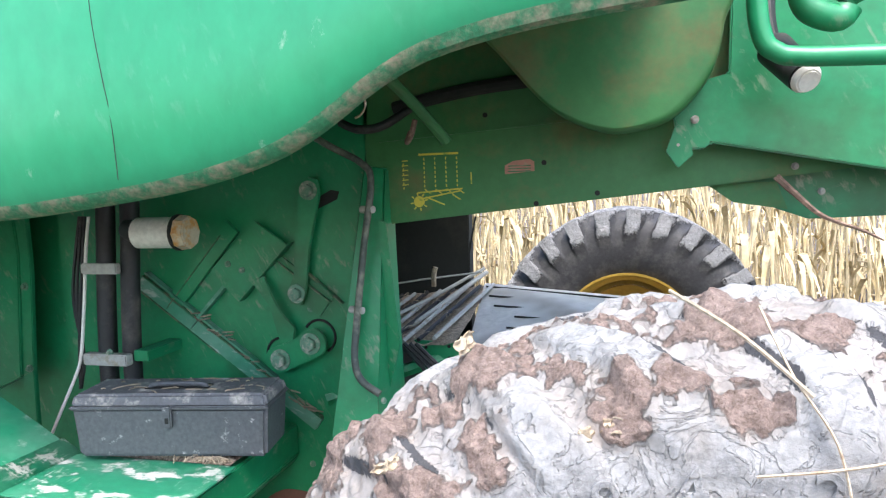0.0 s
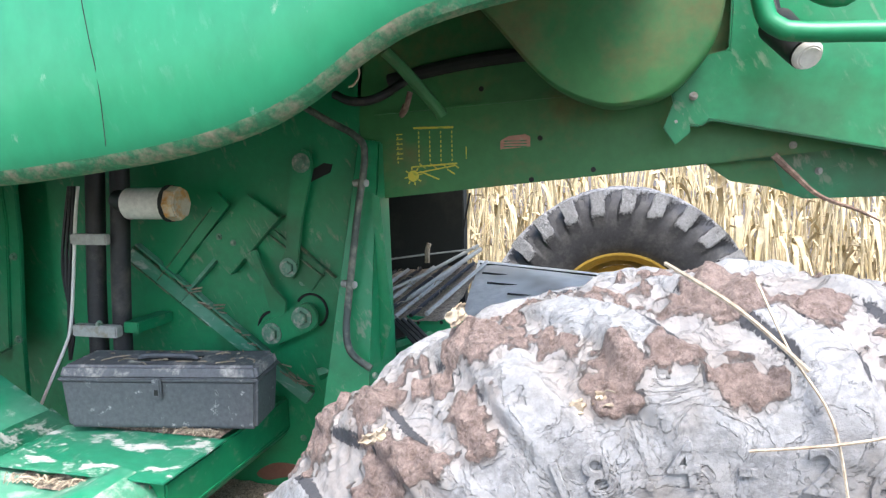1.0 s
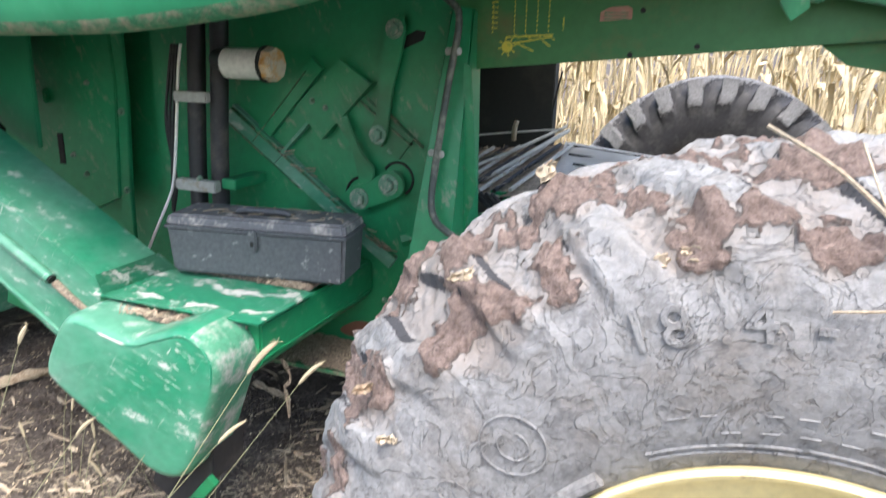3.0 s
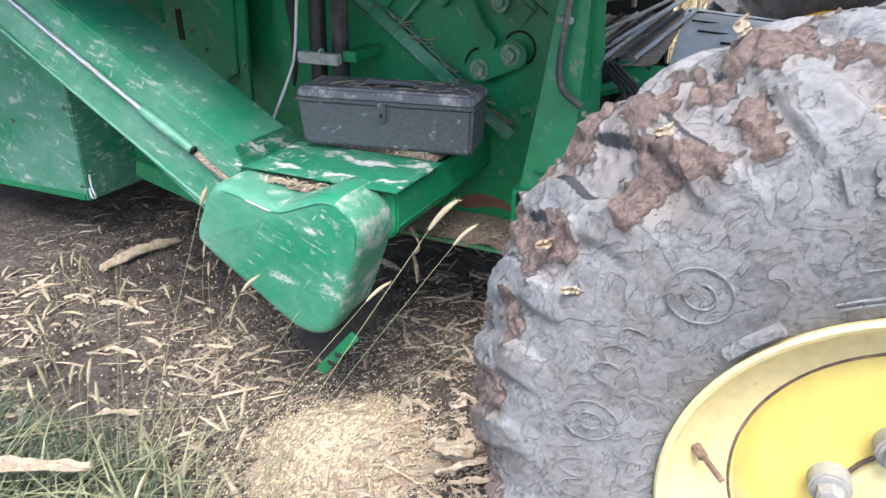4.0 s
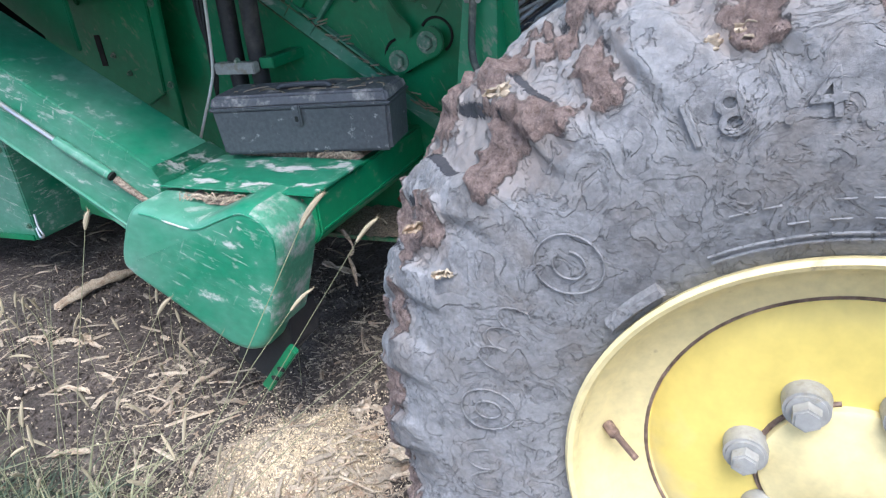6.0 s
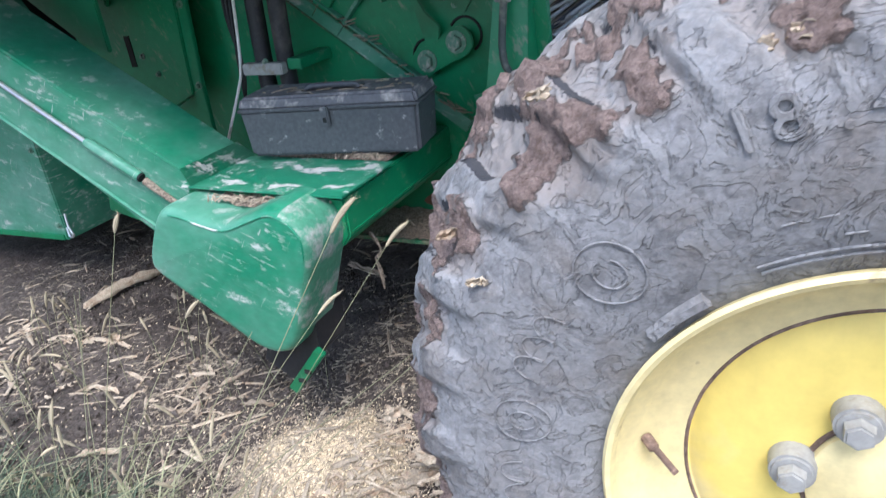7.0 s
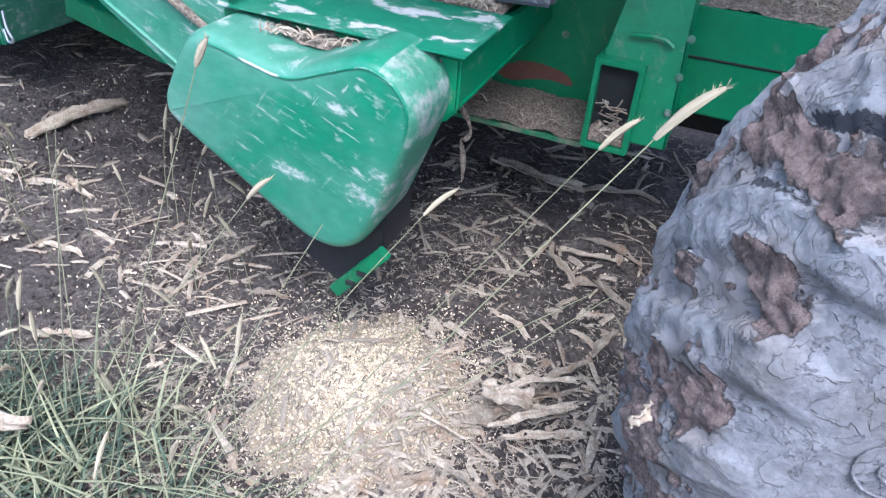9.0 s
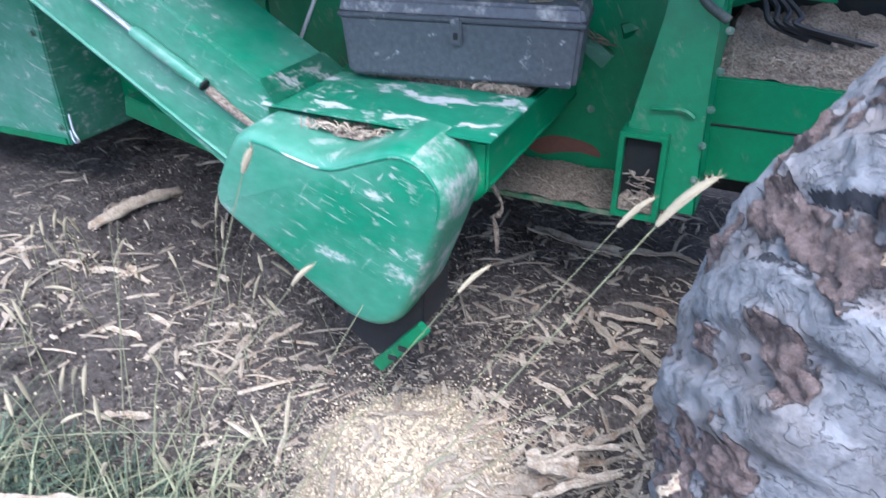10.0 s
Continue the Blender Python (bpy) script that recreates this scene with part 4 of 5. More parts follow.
def near_tyre_mesh(turn, seed):
    """Mud-caked tyre: broad worn bars, clods wedged between them. Returns vertices, faces, the mud, bare rubber and earth layers."""
    ctrl = [(0.190, 0.372), (0.205, 0.40), (0.222, 0.44), (0.232, 0.48), (0.238, 0.52), (0.240, 0.56), (0.237, 0.592), (0.230, 0.617), (0.221, 0.637), (0.210, 0.653), (0.197, 0.667), (0.182, 0.680),
            (0.163, 0.692), (0.14, 0.704), (0.115, 0.714), (0.09, 0.722), (0.065, 0.729), (0.04, 0.734), (0.02, 0.736), (0, 0.736)]
    ctrl = [(-u, r, 4) for u, r in ctrl] + [(u, r, 2) for u, r in ctrl[-2::-1]]
    prof = []
    for (u0, r0, k0), (u1, r1, k1) in zip(ctrl[:-1], ctrl[1:]):
        prof += [(u0 + (u1 - u0) * k / k0, r0 + (r1 - r0) * k / k0) for k in range(k0)]
    prof.append(ctrl[-1][:2])
    N, n_lug = 900, 26
    pitch = 2 * math.pi / n_lug
    verts, mud, bare, earth = [], [], [], []
    clamp = lambda a: max(0.0, min(1.0, a))
    for i in range(N):
        th = 2 * math.pi * i / N
        c, s = math.cos(th), math.sin(th)
        wc, ws = math.cos(th + radians(turn)), math.sin(th + radians(turn))
        for u, r in prof:
            au = abs(u)
            p = Vector((r * s, u, r * c))
            q = p + Vector((seed, 0, 0))
            g, h, flank, soil = 0.0, 0.0, 0.0, 0.0
            if r > 0.56:
                down = clamp((r - 0.585) / 0.07)
                sway = 0.045 * noise.noise(q * 9)
                ph = (th + 0.1333 + sway + (0.5 * pitch if u > 0 else 0) - 1.15 * (au - 0.1)) / pitch
                d = abs(ph - round(ph)) * pitch * 0.72
                m = clamp((0.040 - d) / 0.026 + 0.5)
                m = m * m * (3 - 2 * m) * down * clamp((au - 0.008) / 0.035)
                flank = clamp(5 * m * (1 - m)) * (0.85 + 1.6 * noise.noise(q * 5)) * clamp((r - 0.65) / 0.03) * clamp((au - 0.05) / 0.05)
                near = 0.0
                wp = Vector((0.295 + r * ws * 1.02, 1.135 + u, 0.665 + r * wc * 1.02))
                if u < 0.08:
                    for cx, cy, cz, cr in CLODS:
                        dx, dy, dz = wp.x - cx, wp.y - cy, wp.z - cz
                        if abs(dx) < 0.12 and abs(dz) < 0.12 and abs(dy) < 0.12:
                            near = max(near, 1.36 - math.sqrt(dx * dx + dy * dy + dz * dz) / cr)
                ragged = 0.65 * noise.noise(q * 17) + 0.65 * noise.noise(q * 38) + 0.45 * noise.noise(q * 80)
                g = near + ragged if near > 0 else 0.0
                g = max(g, (1 - m) * down * (0.5 + 0.9 * noise.noise(q * 5.5) + ragged) - (0.75 if u < -0.15 else 0.40)) * clamp((r - 0.60) / 0.05)
                g = clamp(g * 1.8)
                soil = max(clamp((near + 0.5) * 0.55) if near > 0 else 0.0, 0.45 * (1 - m) * down * clamp((r - 0.64) / 0.04))
                h = 0.024 * m + 0.010 * down * (noise.noise(q * 8) + 0.5 * abs(noise.noise(q * 26))) + 0.003 * noise.noise(q * 60) * down
                h += g * (0.014 + 0.010 * noise.noise(q * 20) + 0.012 * noise.noise(q * 48) + 0.010 * noise.noise(q * 95))
                h += clamp((r - 0.66) / 0.03) * (0.006 * noise.noise(q * 30 + Vector((5, 0, 0))) + 0.004 * noise.noise(q * 72))
            h += 0.0022 * noise.noise(q * 14) + 0.0012 * abs(noise.noise(q * 45))
            out = 0.75 if r > 0.69 else (0.25 + 0.50 * max(0, (r - 0.6) / 0.09) if r > 0.6 else 0.0)
            rr = r + h * out + clamp((-ws - 0.40) / 0.32) * 0.030 * clamp((u + 0.16) / 0.13) * clamp((r - 0.6) / 0.05)
            uu = u + (1 if u > 0 else -1) * h * (1 - out) * (1.0 if r < 0.69 else 0.35)
            verts.append((rr * s, uu, rr * c))
            mud.append(g)
            bare.append(max(0.0, flank))
            earth.append(soil)
    k = len(prof)
    faces = [(i * k + j, i * k + j + 1, ((i + 1) % N) * k + j + 1, ((i + 1) % N) * k + j) for i in range(N) for j in range(k - 1)]
    return verts, faces, mud, bare, earth


def far_tyre_mesh(n_lug):
    """Clean tractor tyre with chevron bars, its axis along y, centred on the origin. Returns vertices, faces and the dust on the bars."""
    ctrl = [(0.190, 0.372), (0.205, 0.40), (0.222, 0.44), (0.232, 0.48), (0.238, 0.52), (0.240, 0.56), (0.238, 0.595), (0.233, 0.622), (0.226, 0.645), (0.216, 0.665), (0.203, 0.682), (0.186, 0.694),
            (0.165, 0.706), (0.14, 0.716), (0.115, 0.723), (0.09, 0.728), (0.065, 0.731), (0.04, 0.733), (0.02, 0.734), (0, 0.734)]
    prof = ctrl + [(-u, r) for u, r in ctrl[-2::-1]]
    N = 480
    pitch = 2 * math.pi / n_lug
    verts, dust = [], []
    for i in range(N):
        th = 2 * math.pi * i / N
        c, s = math.cos(th), math.sin(th)
        for u, r in prof:
            side = 1 if u >= 0 else -1
            au = abs(u)
            down = max(0.0, min(1.0, (r - 0.575) / 0.05))
            ph = (th + (0.5 * pitch if side < 0 else 0) - 1.15 * (au - 0.1)) / pitch
            d = abs(ph - round(ph)) * pitch * 0.70
            m = max(0.0, min(1.0, (0.036 + 0.010 * (au / 0.23) - d) / 0.010 + 0.5)) * down
            rr = r + m * (0.752 - r) if r > 0.655 else r + 0.012 * m
            uu = u + side * (0.022 * m if 0.58 < r < 0.685 else 0.0)
            verts.append((rr * s, uu, rr * c))
            dust.append(0.85 * m)
    k = len(prof)
    faces = [(i * k + j, i * k + j + 1, ((i + 1) % N) * k + j + 1, ((i + 1) % N) * k + j) for i in range(N) for j in range(k - 1)]
    return verts, faces, dust


def revolve(prof, n=96, bm=None):
    """A body of revolution about the y axis from (y, r) pairs."""
    b = bmesh.new()
    rings = [[b.verts.new((r * math.sin(2 * math.pi * i / n), y, r * math.cos(2 * math.pi * i / n))) for i in range(n)] if r > 1e-6 else [b.verts.new((0, y, 0))] for y, r in prof]
    for r0, r1 in zip(rings[:-1], rings[1:]):
        for i in range(n):
            j = (i + 1) % n
            vs = [r0[i % len(r0)], r0[j % len(r0)], r1[j % len(r1)], r1[i % len(r1)]]
            b.faces.new(list(dict.fromkeys(vs)))
    return join(bm, b)


def build_wheel(name, label, at, rubber, yellow, rimcol, muddy, turn, outward=-1):
    w = new(name)
    w.parent = combine
    w.matrix_basis = pose(*at, 0, turn, 0 if outward < 0 else 180)
    tagged(w, label)
    verts, faces, *layers = near_tyre_mesh(turn, 3.0) if muddy else far_tyre_mesh(26)
    ty = raw("tyre", verts, faces, rubber, w)
    for layer, values in zip(("mud", "bare", "earth"), layers):
        ty.data.attributes.new(layer, "FLOAT", "POINT").data.foreach_set("value", values)
    rim = revolve([(-0.200, 0.366), (-0.214, 0.371), (-0.218, 0.378), (-0.212, 0.383), (-0.200, 0.381), (-0.185, 0.372), (-0.165, 0.352), (-0.140, 0.338), (-0.126, 0.318), (-0.119, 0.296), (-0.115, 0.2795)])
    part("rim", rim, rimcol, w, "pale worn yellow wheel rim")
    disc = revolve([(-0.115, 0.279), (-0.110, 0.275), (-0.111, 0.270), (-0.120, 0.26), (-0.128, 0.225), (-0.130, 0.19), (-0.127, 0.165), (-0.124, 0.10), (-0.124, 0.0)])
    part("wheel_disc", disc, yellow, w, "yellow dished wheel disc")
    back = revolve([(0.19, 0.366), (0.215, 0.38), (0.218, 0.393), (0.205, 0.392), (0.19, 0.37), (0.16, 0.345), (0.02, 0.335), (-0.08, 0.31)])
    part("inner_rim", back, rimcol, w)
    return w


wheel = build_wheel("front_wheel", "big front wheel caked with dried grey and brown mud", (0.295, 1.135, 0.665), M_rub_near, M_yellow, M_yellow_pale, True, 6.0)
far_wheel = build_wheel("front_wheel", "big black front wheel with clean deep tread bars", (0.115, 4.42, 0.635), M_rub_far, M_yellow_shaded, M_yellow_shaded, False, 3.0, 1)

for k in range(7):
    a = radians(118 + 51.43 * k)
    cx, cz = 0.295 + 0.136 * math.cos(a), 0.665 + 0.136 * math.sin(a)
    b = cyl((cx, 1.012, cz), (cx, 0.977, cz), 0.033, 0.030, 22, 0.004)
    b = cyl((cx, 0.978, cz), (cx, 0.957, cz), 0.021, 0.0195, 6, 0.003, bm=b)
    ob = part("wheel_nut", b, M_nut, wheel)
    ob.matrix_parent_inverse = wheel.matrix_basis.inverted()
hubring = revolve([(-0.1245, 0.118), (-0.136, 0.116), (-0.140, 0.110), (-0.140, 0.06), (-0.146, 0.05), (-0.146, 0.0)])
part("hub_cap", hubring, M_yellow_pale, wheel)
b = tube([(0.295 + 0.122 * math.cos(a), 1.009, 0.665 + 0.122 * math.sin(a)) for a in [radians(100 + 8 * k) for k in range(32)]], 0.004, 6, n=1)
ob = part("dirt_ring", b, M_mud, wheel)
ob.matrix_parent_inverse = wheel.matrix_basis.inverted()


def on_wheel(name, bm, material, label=""):
    ob = part(name, bm, material, wheel, label)
    ob.matrix_parent_inverse = wheel.matrix_basis.inverted()
    return ob


# valve stem on the rim, dark joint between tyre and rim
b = cyl((-0.040, 0.994, 0.692), (-0.022, 0.979, 0.682), 0.009, seg=10, bevel=0.002)
b = cyl((-0.022, 0.981, 0.682), (0.012, 0.962, 0.660), 0.0052, seg=8, bm=b)
on_wheel("valve_stem", b, M_rust, "rusty valve stem")
on_wheel("rim_joint", tube([(0.295 + 0.2795 * math.sin(a), 1.0205, 0.665 + 0.2795 * math.cos(a)) for a in [2 * math.pi * k / 90 for k in range(91)]], 0.003, 6, n=1), M_mud)


def side_y(r):
    """Outer face of the near tyre's side at a radius from the axle."""
    return 1.135 - interp(r, [(0.37, 0.19), (0.40, 0.205), (0.44, 0.222), (0.48, 0.232), (0.52, 0.238), (0.56, 0.24), (0.60, 0.236), (0.63, 0.226), (0.66, 0.206), (0.69, 0.168), (0.72, 0.10)])


# raised marks on the tyre's side: rings and strokes in place of a brand word, and the size in letters
def side_point(r, deg, lift=0.0):
    a = radians(deg)
    return Vector((0.295 + r * math.cos(a), side_y(r) - 0.0025 - lift, 0.665 + r * math.sin(a)))


def side_ring(r, deg, rx, rz, w=0.0022, part_of=(0, 360)):
    w *= 0.75
    pts = []
    for k in range(25):
        a = radians(part_of[0] + (part_of[1] - part_of[0]) * k / 24)
        dr, dt = rz * math.sin(a), rx * math.cos(a) / r
        pts.append(side_point(r + dr, deg - math.degrees(dt)))
    on_wheel("raised_mark", tube(pts, w, 6, n=1), M_rub_near)


side_ring(0.502, 135.6, 0.044, 0.046)
side_ring(0.502, 135.6, 0.020, 0.022, 0.0022, (90, 400))
side_ring(0.500, 169.4, 0.038, 0.042)
side_ring(0.500, 169.4, 0.016, 0.020)
for d in (149.5, 153.8, 158):
    side_ring(0.498, d, 0.020, 0.036, 0.002, (0, 180))
for d in (181, 186):
    side_ring(0.498, d, 0.020, 0.036, 0.002, (0, 180))
for r in (0.405, 0.415):
    on_wheel("raised_line", tube([side_point(r, 118 - 2 * k) for k in range(40)], 0.0022, 5, n=1), M_rub_near)
for k in range(9):
    if k not in (2, 5):
        d0 = 112 - 4.4 * k
        on_wheel("raised_bar", tube([side_point(0.462, d0), side_point(0.462, d0 - 2.6)], 0.0014, 5, n=1), M_rub_near)
for k in range(5):
    d0 = 105 - 5.5 * k
    on_wheel("raised_bar", tube([side_point(0.436, d0), side_point(0.436, d0 - 2.8)], 0.0014, 5, n=1), M_rub_near)
on_wheel("rim_tab", tube([side_point(0.402, 141 - 1.6 * k, 0.002) for k in range(9)], 0.011, 6, n=1), M_rub_near)


def side_text(ch, r, deg, size):
    cu = bpy.data.curves.new("tmp", "FONT")
    cu.body, cu.size, cu.align_x, cu.extrude, cu.resolution_u = ch, size, "CENTER", 0.0022, 3
    cu.bevel_depth = 0.0006
    ob = bpy.data.objects.new("tmp", cu)
    scene.collection.objects.link(ob)
    me = bpy.data.meshes.new_from_object(ob.evaluated_get(bpy.context.evaluated_depsgraph_get()))
    bpy.data.objects.remove(ob)
    p = side_point(r, deg)
    me.transform(Matrix.Translation(p) @ Matrix.Rotation(radians(-(deg - 90)), 4, "Y") @ Matrix.Rotation(radians(90), 4, "X"))
    me.materials.append(M_rub_near)
    o = new("size_mark", me)
    o.parent = wheel
    o.matrix_parent_inverse = wheel.matrix_basis.inverted()


for i, ch in enumerate("18.4-26"):
    side_text(ch, 0.556, 112 - (0, 4.3, 9.4, 13.2, 19.5, 26.5, 32.5)[i], 0.072)

# ---- toolbox ----
v, f = [], []
for j in range(14):
    for i in range(44):
        x, y = -1.37 + i * 0.0101, 1.80 + j * 0.0125
        e = min(1, i / 4, (43 - i) / 4, j / 2, (13 - j) / 3)
        v.append((x, y, 0.812 + e * (0.023 + 0.004 * fbm((x * 30, y * 30, 6)))))
f = [(j * 44 + i, j * 44 + i + 1, (j + 1) * 44 + i + 1, (j + 1) * 44 + i) for j in range(13) for i in range(43)]
raw("chaff_cushion", v, f, M_chaff, combine, "packed chaff under the toolbox")
tool = thing("toolbox", "dusty black plastic toolbox standing closed on the elevator plate", "toolbox", at=(-1.112, 1.855, 0.836))
tool.rotation_euler = (0, 0, radians(10.0))
tool.scale = (1.09, 0.80, 0.90)


def taper_box(w0, d0, w1, d1, z0, z1, bevel):
    b = bmesh.new()
    lo = [b.verts.new((sx * w0 / 2, sy * d0 / 2, z0)) for sx, sy in ((-1, -1), (1, -1), (1, 1), (-1, 1))]
    hi = [b.verts.new((sx * w1 / 2, sy * d1 / 2, z1)) for sx, sy in ((-1, -1), (1, -1), (1, 1), (-1, 1))]
    b.faces.new(lo[::-1]), b.faces.new(hi)
    for i in range(4):
        b.faces.new((lo[i], lo[(i + 1) % 4], hi[(i + 1) % 4], hi[i]))
    bmesh.ops.bevel(b, geom=b.edges[:], offset=bevel, segments=3, affect="EDGES")
    return b


part("body", taper_box(0.497, 0.206, 0.515, 0.222, 0.0, 0.158, 0.010), M_box, tool)
lid = part("lid", taper_box(0.522, 0.230, 0.505, 0.205, 0.160, 0.200, 0.009), M_boxlid, tool, "lid covered with dust and straw")
part("rim_band", taper_box(0.526, 0.234, 0.526, 0.234, 0.152, 0.164, 0.004), M_box, tool)
latch = part("latch", box((-0.012, -0.126, 0.098), (0.012, -0.113, 0.165), 0.004), M_box, tool)
part("latch_slot", box((-0.005, -0.1275, 0.112), (0.005, -0.1258, 0.130), 0.001), M_dark, latch)
part("handle", tube([(-0.075, -0.02, 0.196), (-0.07, -0.02, 0.207), (-0.05, -0.02, 0.211), (0.05, -0.02, 0.211), (0.07, -0.02, 0.207), (0.075, -0.02, 0.196)], 0.0085, 10), M_box, tool, "black carrying handle")
part("handle_well", box((-0.085, -0.045, 0.1995), (0.085, 0.02, 0.2015), 0.001), M_dark, tool)
for k in range(40):
    x, y, a, l = random.uniform(-0.22, 0.24), random.uniform(-0.08, 0.08), random.uniform(0, 6.28), random.uniform(0.01, 0.045)
    part("straw_bit", tube([(x, y, 0.2025), (x + l * 0.5 * math.cos(a), y + l * 0.5 * math.sin(a), 0.204), (x + l * math.cos(a), y + l * math.sin(a), 0.2025)], 0.0022, 4, n=1), M_straw, lid)


# ---- grain pile ----
def pile_z(x, y):
    dx, dy = (x + 1.03) / (0.29 if x < -1.03 else 0.25), (y - 1.33) / 0.30
    q = math.hypot(dx, dy) * (1 + 0.22 * noise.noise(Vector((x * 3.2, y * 3.2, 5))) + 0.10 * noise.noise(Vector((x * 9, y * 9, 1))))
    return 0.165 * math.exp(-1.75 * (math.sqrt(q * q + 0.05) - 0.12)) * (1 + 0.22 * fbm((x * 7, y * 7, 8))) - 0.022


def build_pile():
    v, f, n = [], [], 90
    for j in range(n):
        for i in range(n):
            x, y = -1.50 + 1.0 * i / (n - 1), 0.90 + 0.85 * j / (n - 1)
            p = pile_z(x, y)
            v.append((x, y, ground_z(x, y) + p - 0.014 + 0.006 * fbm((x * 40, y * 40, 2))))
    f = [(j * n + i, j * n + i + 1, (j + 1) * n + i + 1, (j + 1) * n + i) for j in range(n - 1) for i in range(n - 1)]
    ob = raw("grain_pile", v, f, M_grain)
    tagged(ob, "small heap of spilled chopped maize grain on the soil", "grain pile", kind="stuff")


build_pile()


def top_z(x, y):
    p = pile_z(x, y) - 0.014
    return ground_z(x, y) + max(0.0, p)


OCT = [(1, 0, 0), (-1, 0, 0), (0, 1, 0), (0, -1, 0), (0, 0, 1), (0, 0, -1)]
OCF = [(0, 2, 4), (2, 1, 4), (1, 3, 4), (3, 0, 4), (2, 0, 5), (1, 2, 5), (3, 1, 5), (0, 3, 5)]


def scatter_kernels(n, seed):
    rnd = random.Random(seed)
    v, f = [], []
    for _ in range(n):
        a, q = rnd.uniform(0, 6.283), abs(rnd.gauss(0, 0.75))
        x, y = -1.03 + (0.25 if math.cos(a) > 0 else 0.28) * q * math.cos(a), 1.33 + 0.26 * q * math.sin(a)
        z = top_z(x, y) + 0.002
        e = Euler((rnd.uniform(0, 6), rnd.uniform(0, 6), rnd.uniform(0, 6))).to_matrix()
        s = Vector((rnd.uniform(0.003, 0.007), rnd.uniform(0.002, 0.005), rnd.uniform(0.0015, 0.0035)))
        k = len(v)
        for c in OCT:
            v.append(Vector((x, y, z)) + e @ Vector((c[0] * s.x, c[1] * s.y, c[2] * s.z)))
        f += [tuple(k + i for i in t) for t in OCF]
    ob = raw("spilled_kernels", v, f, M_kernel, smooth=False)
    tagged(ob, "loose pale kernels and crumbs scattered over the heap", "grain", kind="stuff")


scatter_kernels(15000, 5)


def soil_crumbs(n, seed):
    """Pale kernels and clods of soil strewn over the open ground."""
    rnd = random.Random(seed)
    for material, name, label, count, lo, hi in ((M_kernel, "strewn_kernels", "single pale maize kernels strewn over the soil", n, 0.003, 0.007), (M_soil, "soil_clods", "small crumbly clods of brown soil", 3 * n, 0.005, 0.017)):
        v, f = [], []
        for _ in range(count):
            x, y = rnd.uniform(-3.0, -0.3), rnd.uniform(0.8, 2.5)
            if pile_z(x, y) > 0.012 and name == "soil_clods":
                continue
            r = rnd.uniform(lo, hi) * rnd.uniform(0.6, 1)
            e = Euler((rnd.uniform(0, 6), rnd.uniform(0, 6), rnd.uniform(0, 6))).to_matrix()
            k = len(v)
            for c in OCT:
                v.append(Vector((x, y, top_z(x, y) + 0.3 * r + 0.004)) + e @ (Vector(c) * r * rnd.uniform(0.6, 1.15)))
            f += [tuple(k + i for i in t) for t in OCF]
        ob = raw(name, v, f, material, smooth=False)
        tagged(ob, label, "ground litter", kind="stuff")


soil_crumbs(1500, 6)


# ---- litter: straw and broken leaf bits ----
def strip(v, f, p, yaw, length, width, lift, curl, rnd, thick=0.0012):
    """A thin bent strip with thickness, four cross cuts long."""
    k = len(v)
    d = Vector((math.cos(yaw), math.sin(yaw), 0))
    s = Vector((-math.sin(yaw), math.cos(yaw), 0))
    tip = rnd.uniform(0.15, 1.0)
    roll = rnd.uniform(-0.5, 0.5)
    for i in range(4):
        t = i / 3
        c = p + d * (length * (t - 0.5)) + s * curl * (t - 0.5) ** 2 * 4 * length * 0.05 + Vector((0, 0, lift * math.sin(math.pi * t) + 0.002))
        w = width * (1 - (1 - tip) * abs(2 * t - 1)) / 2
        sv = s * w + Vector((0, 0, w * roll))
        v += [c - sv, c + sv, c + Vector((0, 0, thick + w * 0.25))]
    for i in range(3):
        a, b_ = k + i * 3, k + i * 3 + 3
        f += [(a, a + 1, b_ + 1, b_), (a + 1, a + 2, b_ + 2, b_ + 1), (a + 2, a, b_, b_ + 2)]
    f += [(k, k + 2, k + 1), (k + 9, k + 10, k + 11)]


def litter(n, seed, lens, wid, region, material, name, label):
    rnd = random.Random(seed)
    v, f = [], []
    while n > 0:
        x, y = rnd.uniform(region[0], region[1]), rnd.uniform(region[2], region[3])
        dens = 0.5 + 0.9 * noise.noise(Vector((x * 2.1, y * 2.1, seed)))
        if rnd.random() > dens * (0.35 if x < -1.3 and y > 1.75 else 1.0):
            continue
        n -= 1
        l = rnd.uniform(*lens) * rnd.uniform(0.5, 1)
        strip(v, f, Vector((x, y, top_z(x, y) + 0.003)), rnd.uniform(0, 6.283), l, rnd.uniform(*wid), rnd.uniform(0, 0.09) * l, rnd.uniform(-1, 1), rnd)
    ob = raw(name, v, f, material, smooth=False)
    tagged(ob, label, "straw litter", kind="stuff")


litter(17000, 1, (0.01, 0.055), (0.0015, 0.005), (-3.6, 0.6, 0.4, 3.2), M_straw, "straw_litter", "short broken straw and chaff littering the soil")
litter(9000, 7, (0.008, 0.03), (0.002, 0.006), (-1.9, -0.3, 0.75, 2.1), M_straw, "chaff_litter", "fine pale chaff around the grain heap")
litter(2200, 9, (0.01, 0.035), (0.002, 0.005), (-1.32, -0.62, 1.02, 1.68), M_husk, "pale_chaff", "pale husk flakes mixed into the grain heap")
litter(950, 2, (0.04, 0.20), (0.007, 0.022), (-3.4, 0.3, 0.6, 3.0), M_husk, "leaf_litter", "torn pale maize leaf strips on the soil")
litter(430, 14, (0.03, 0.11), (0.006, 0.018), (-0.98, -0.46, 1.02, 1.66), M_husk, "torn_husk_bits", "torn husk pieces strewn beside the grain heap")
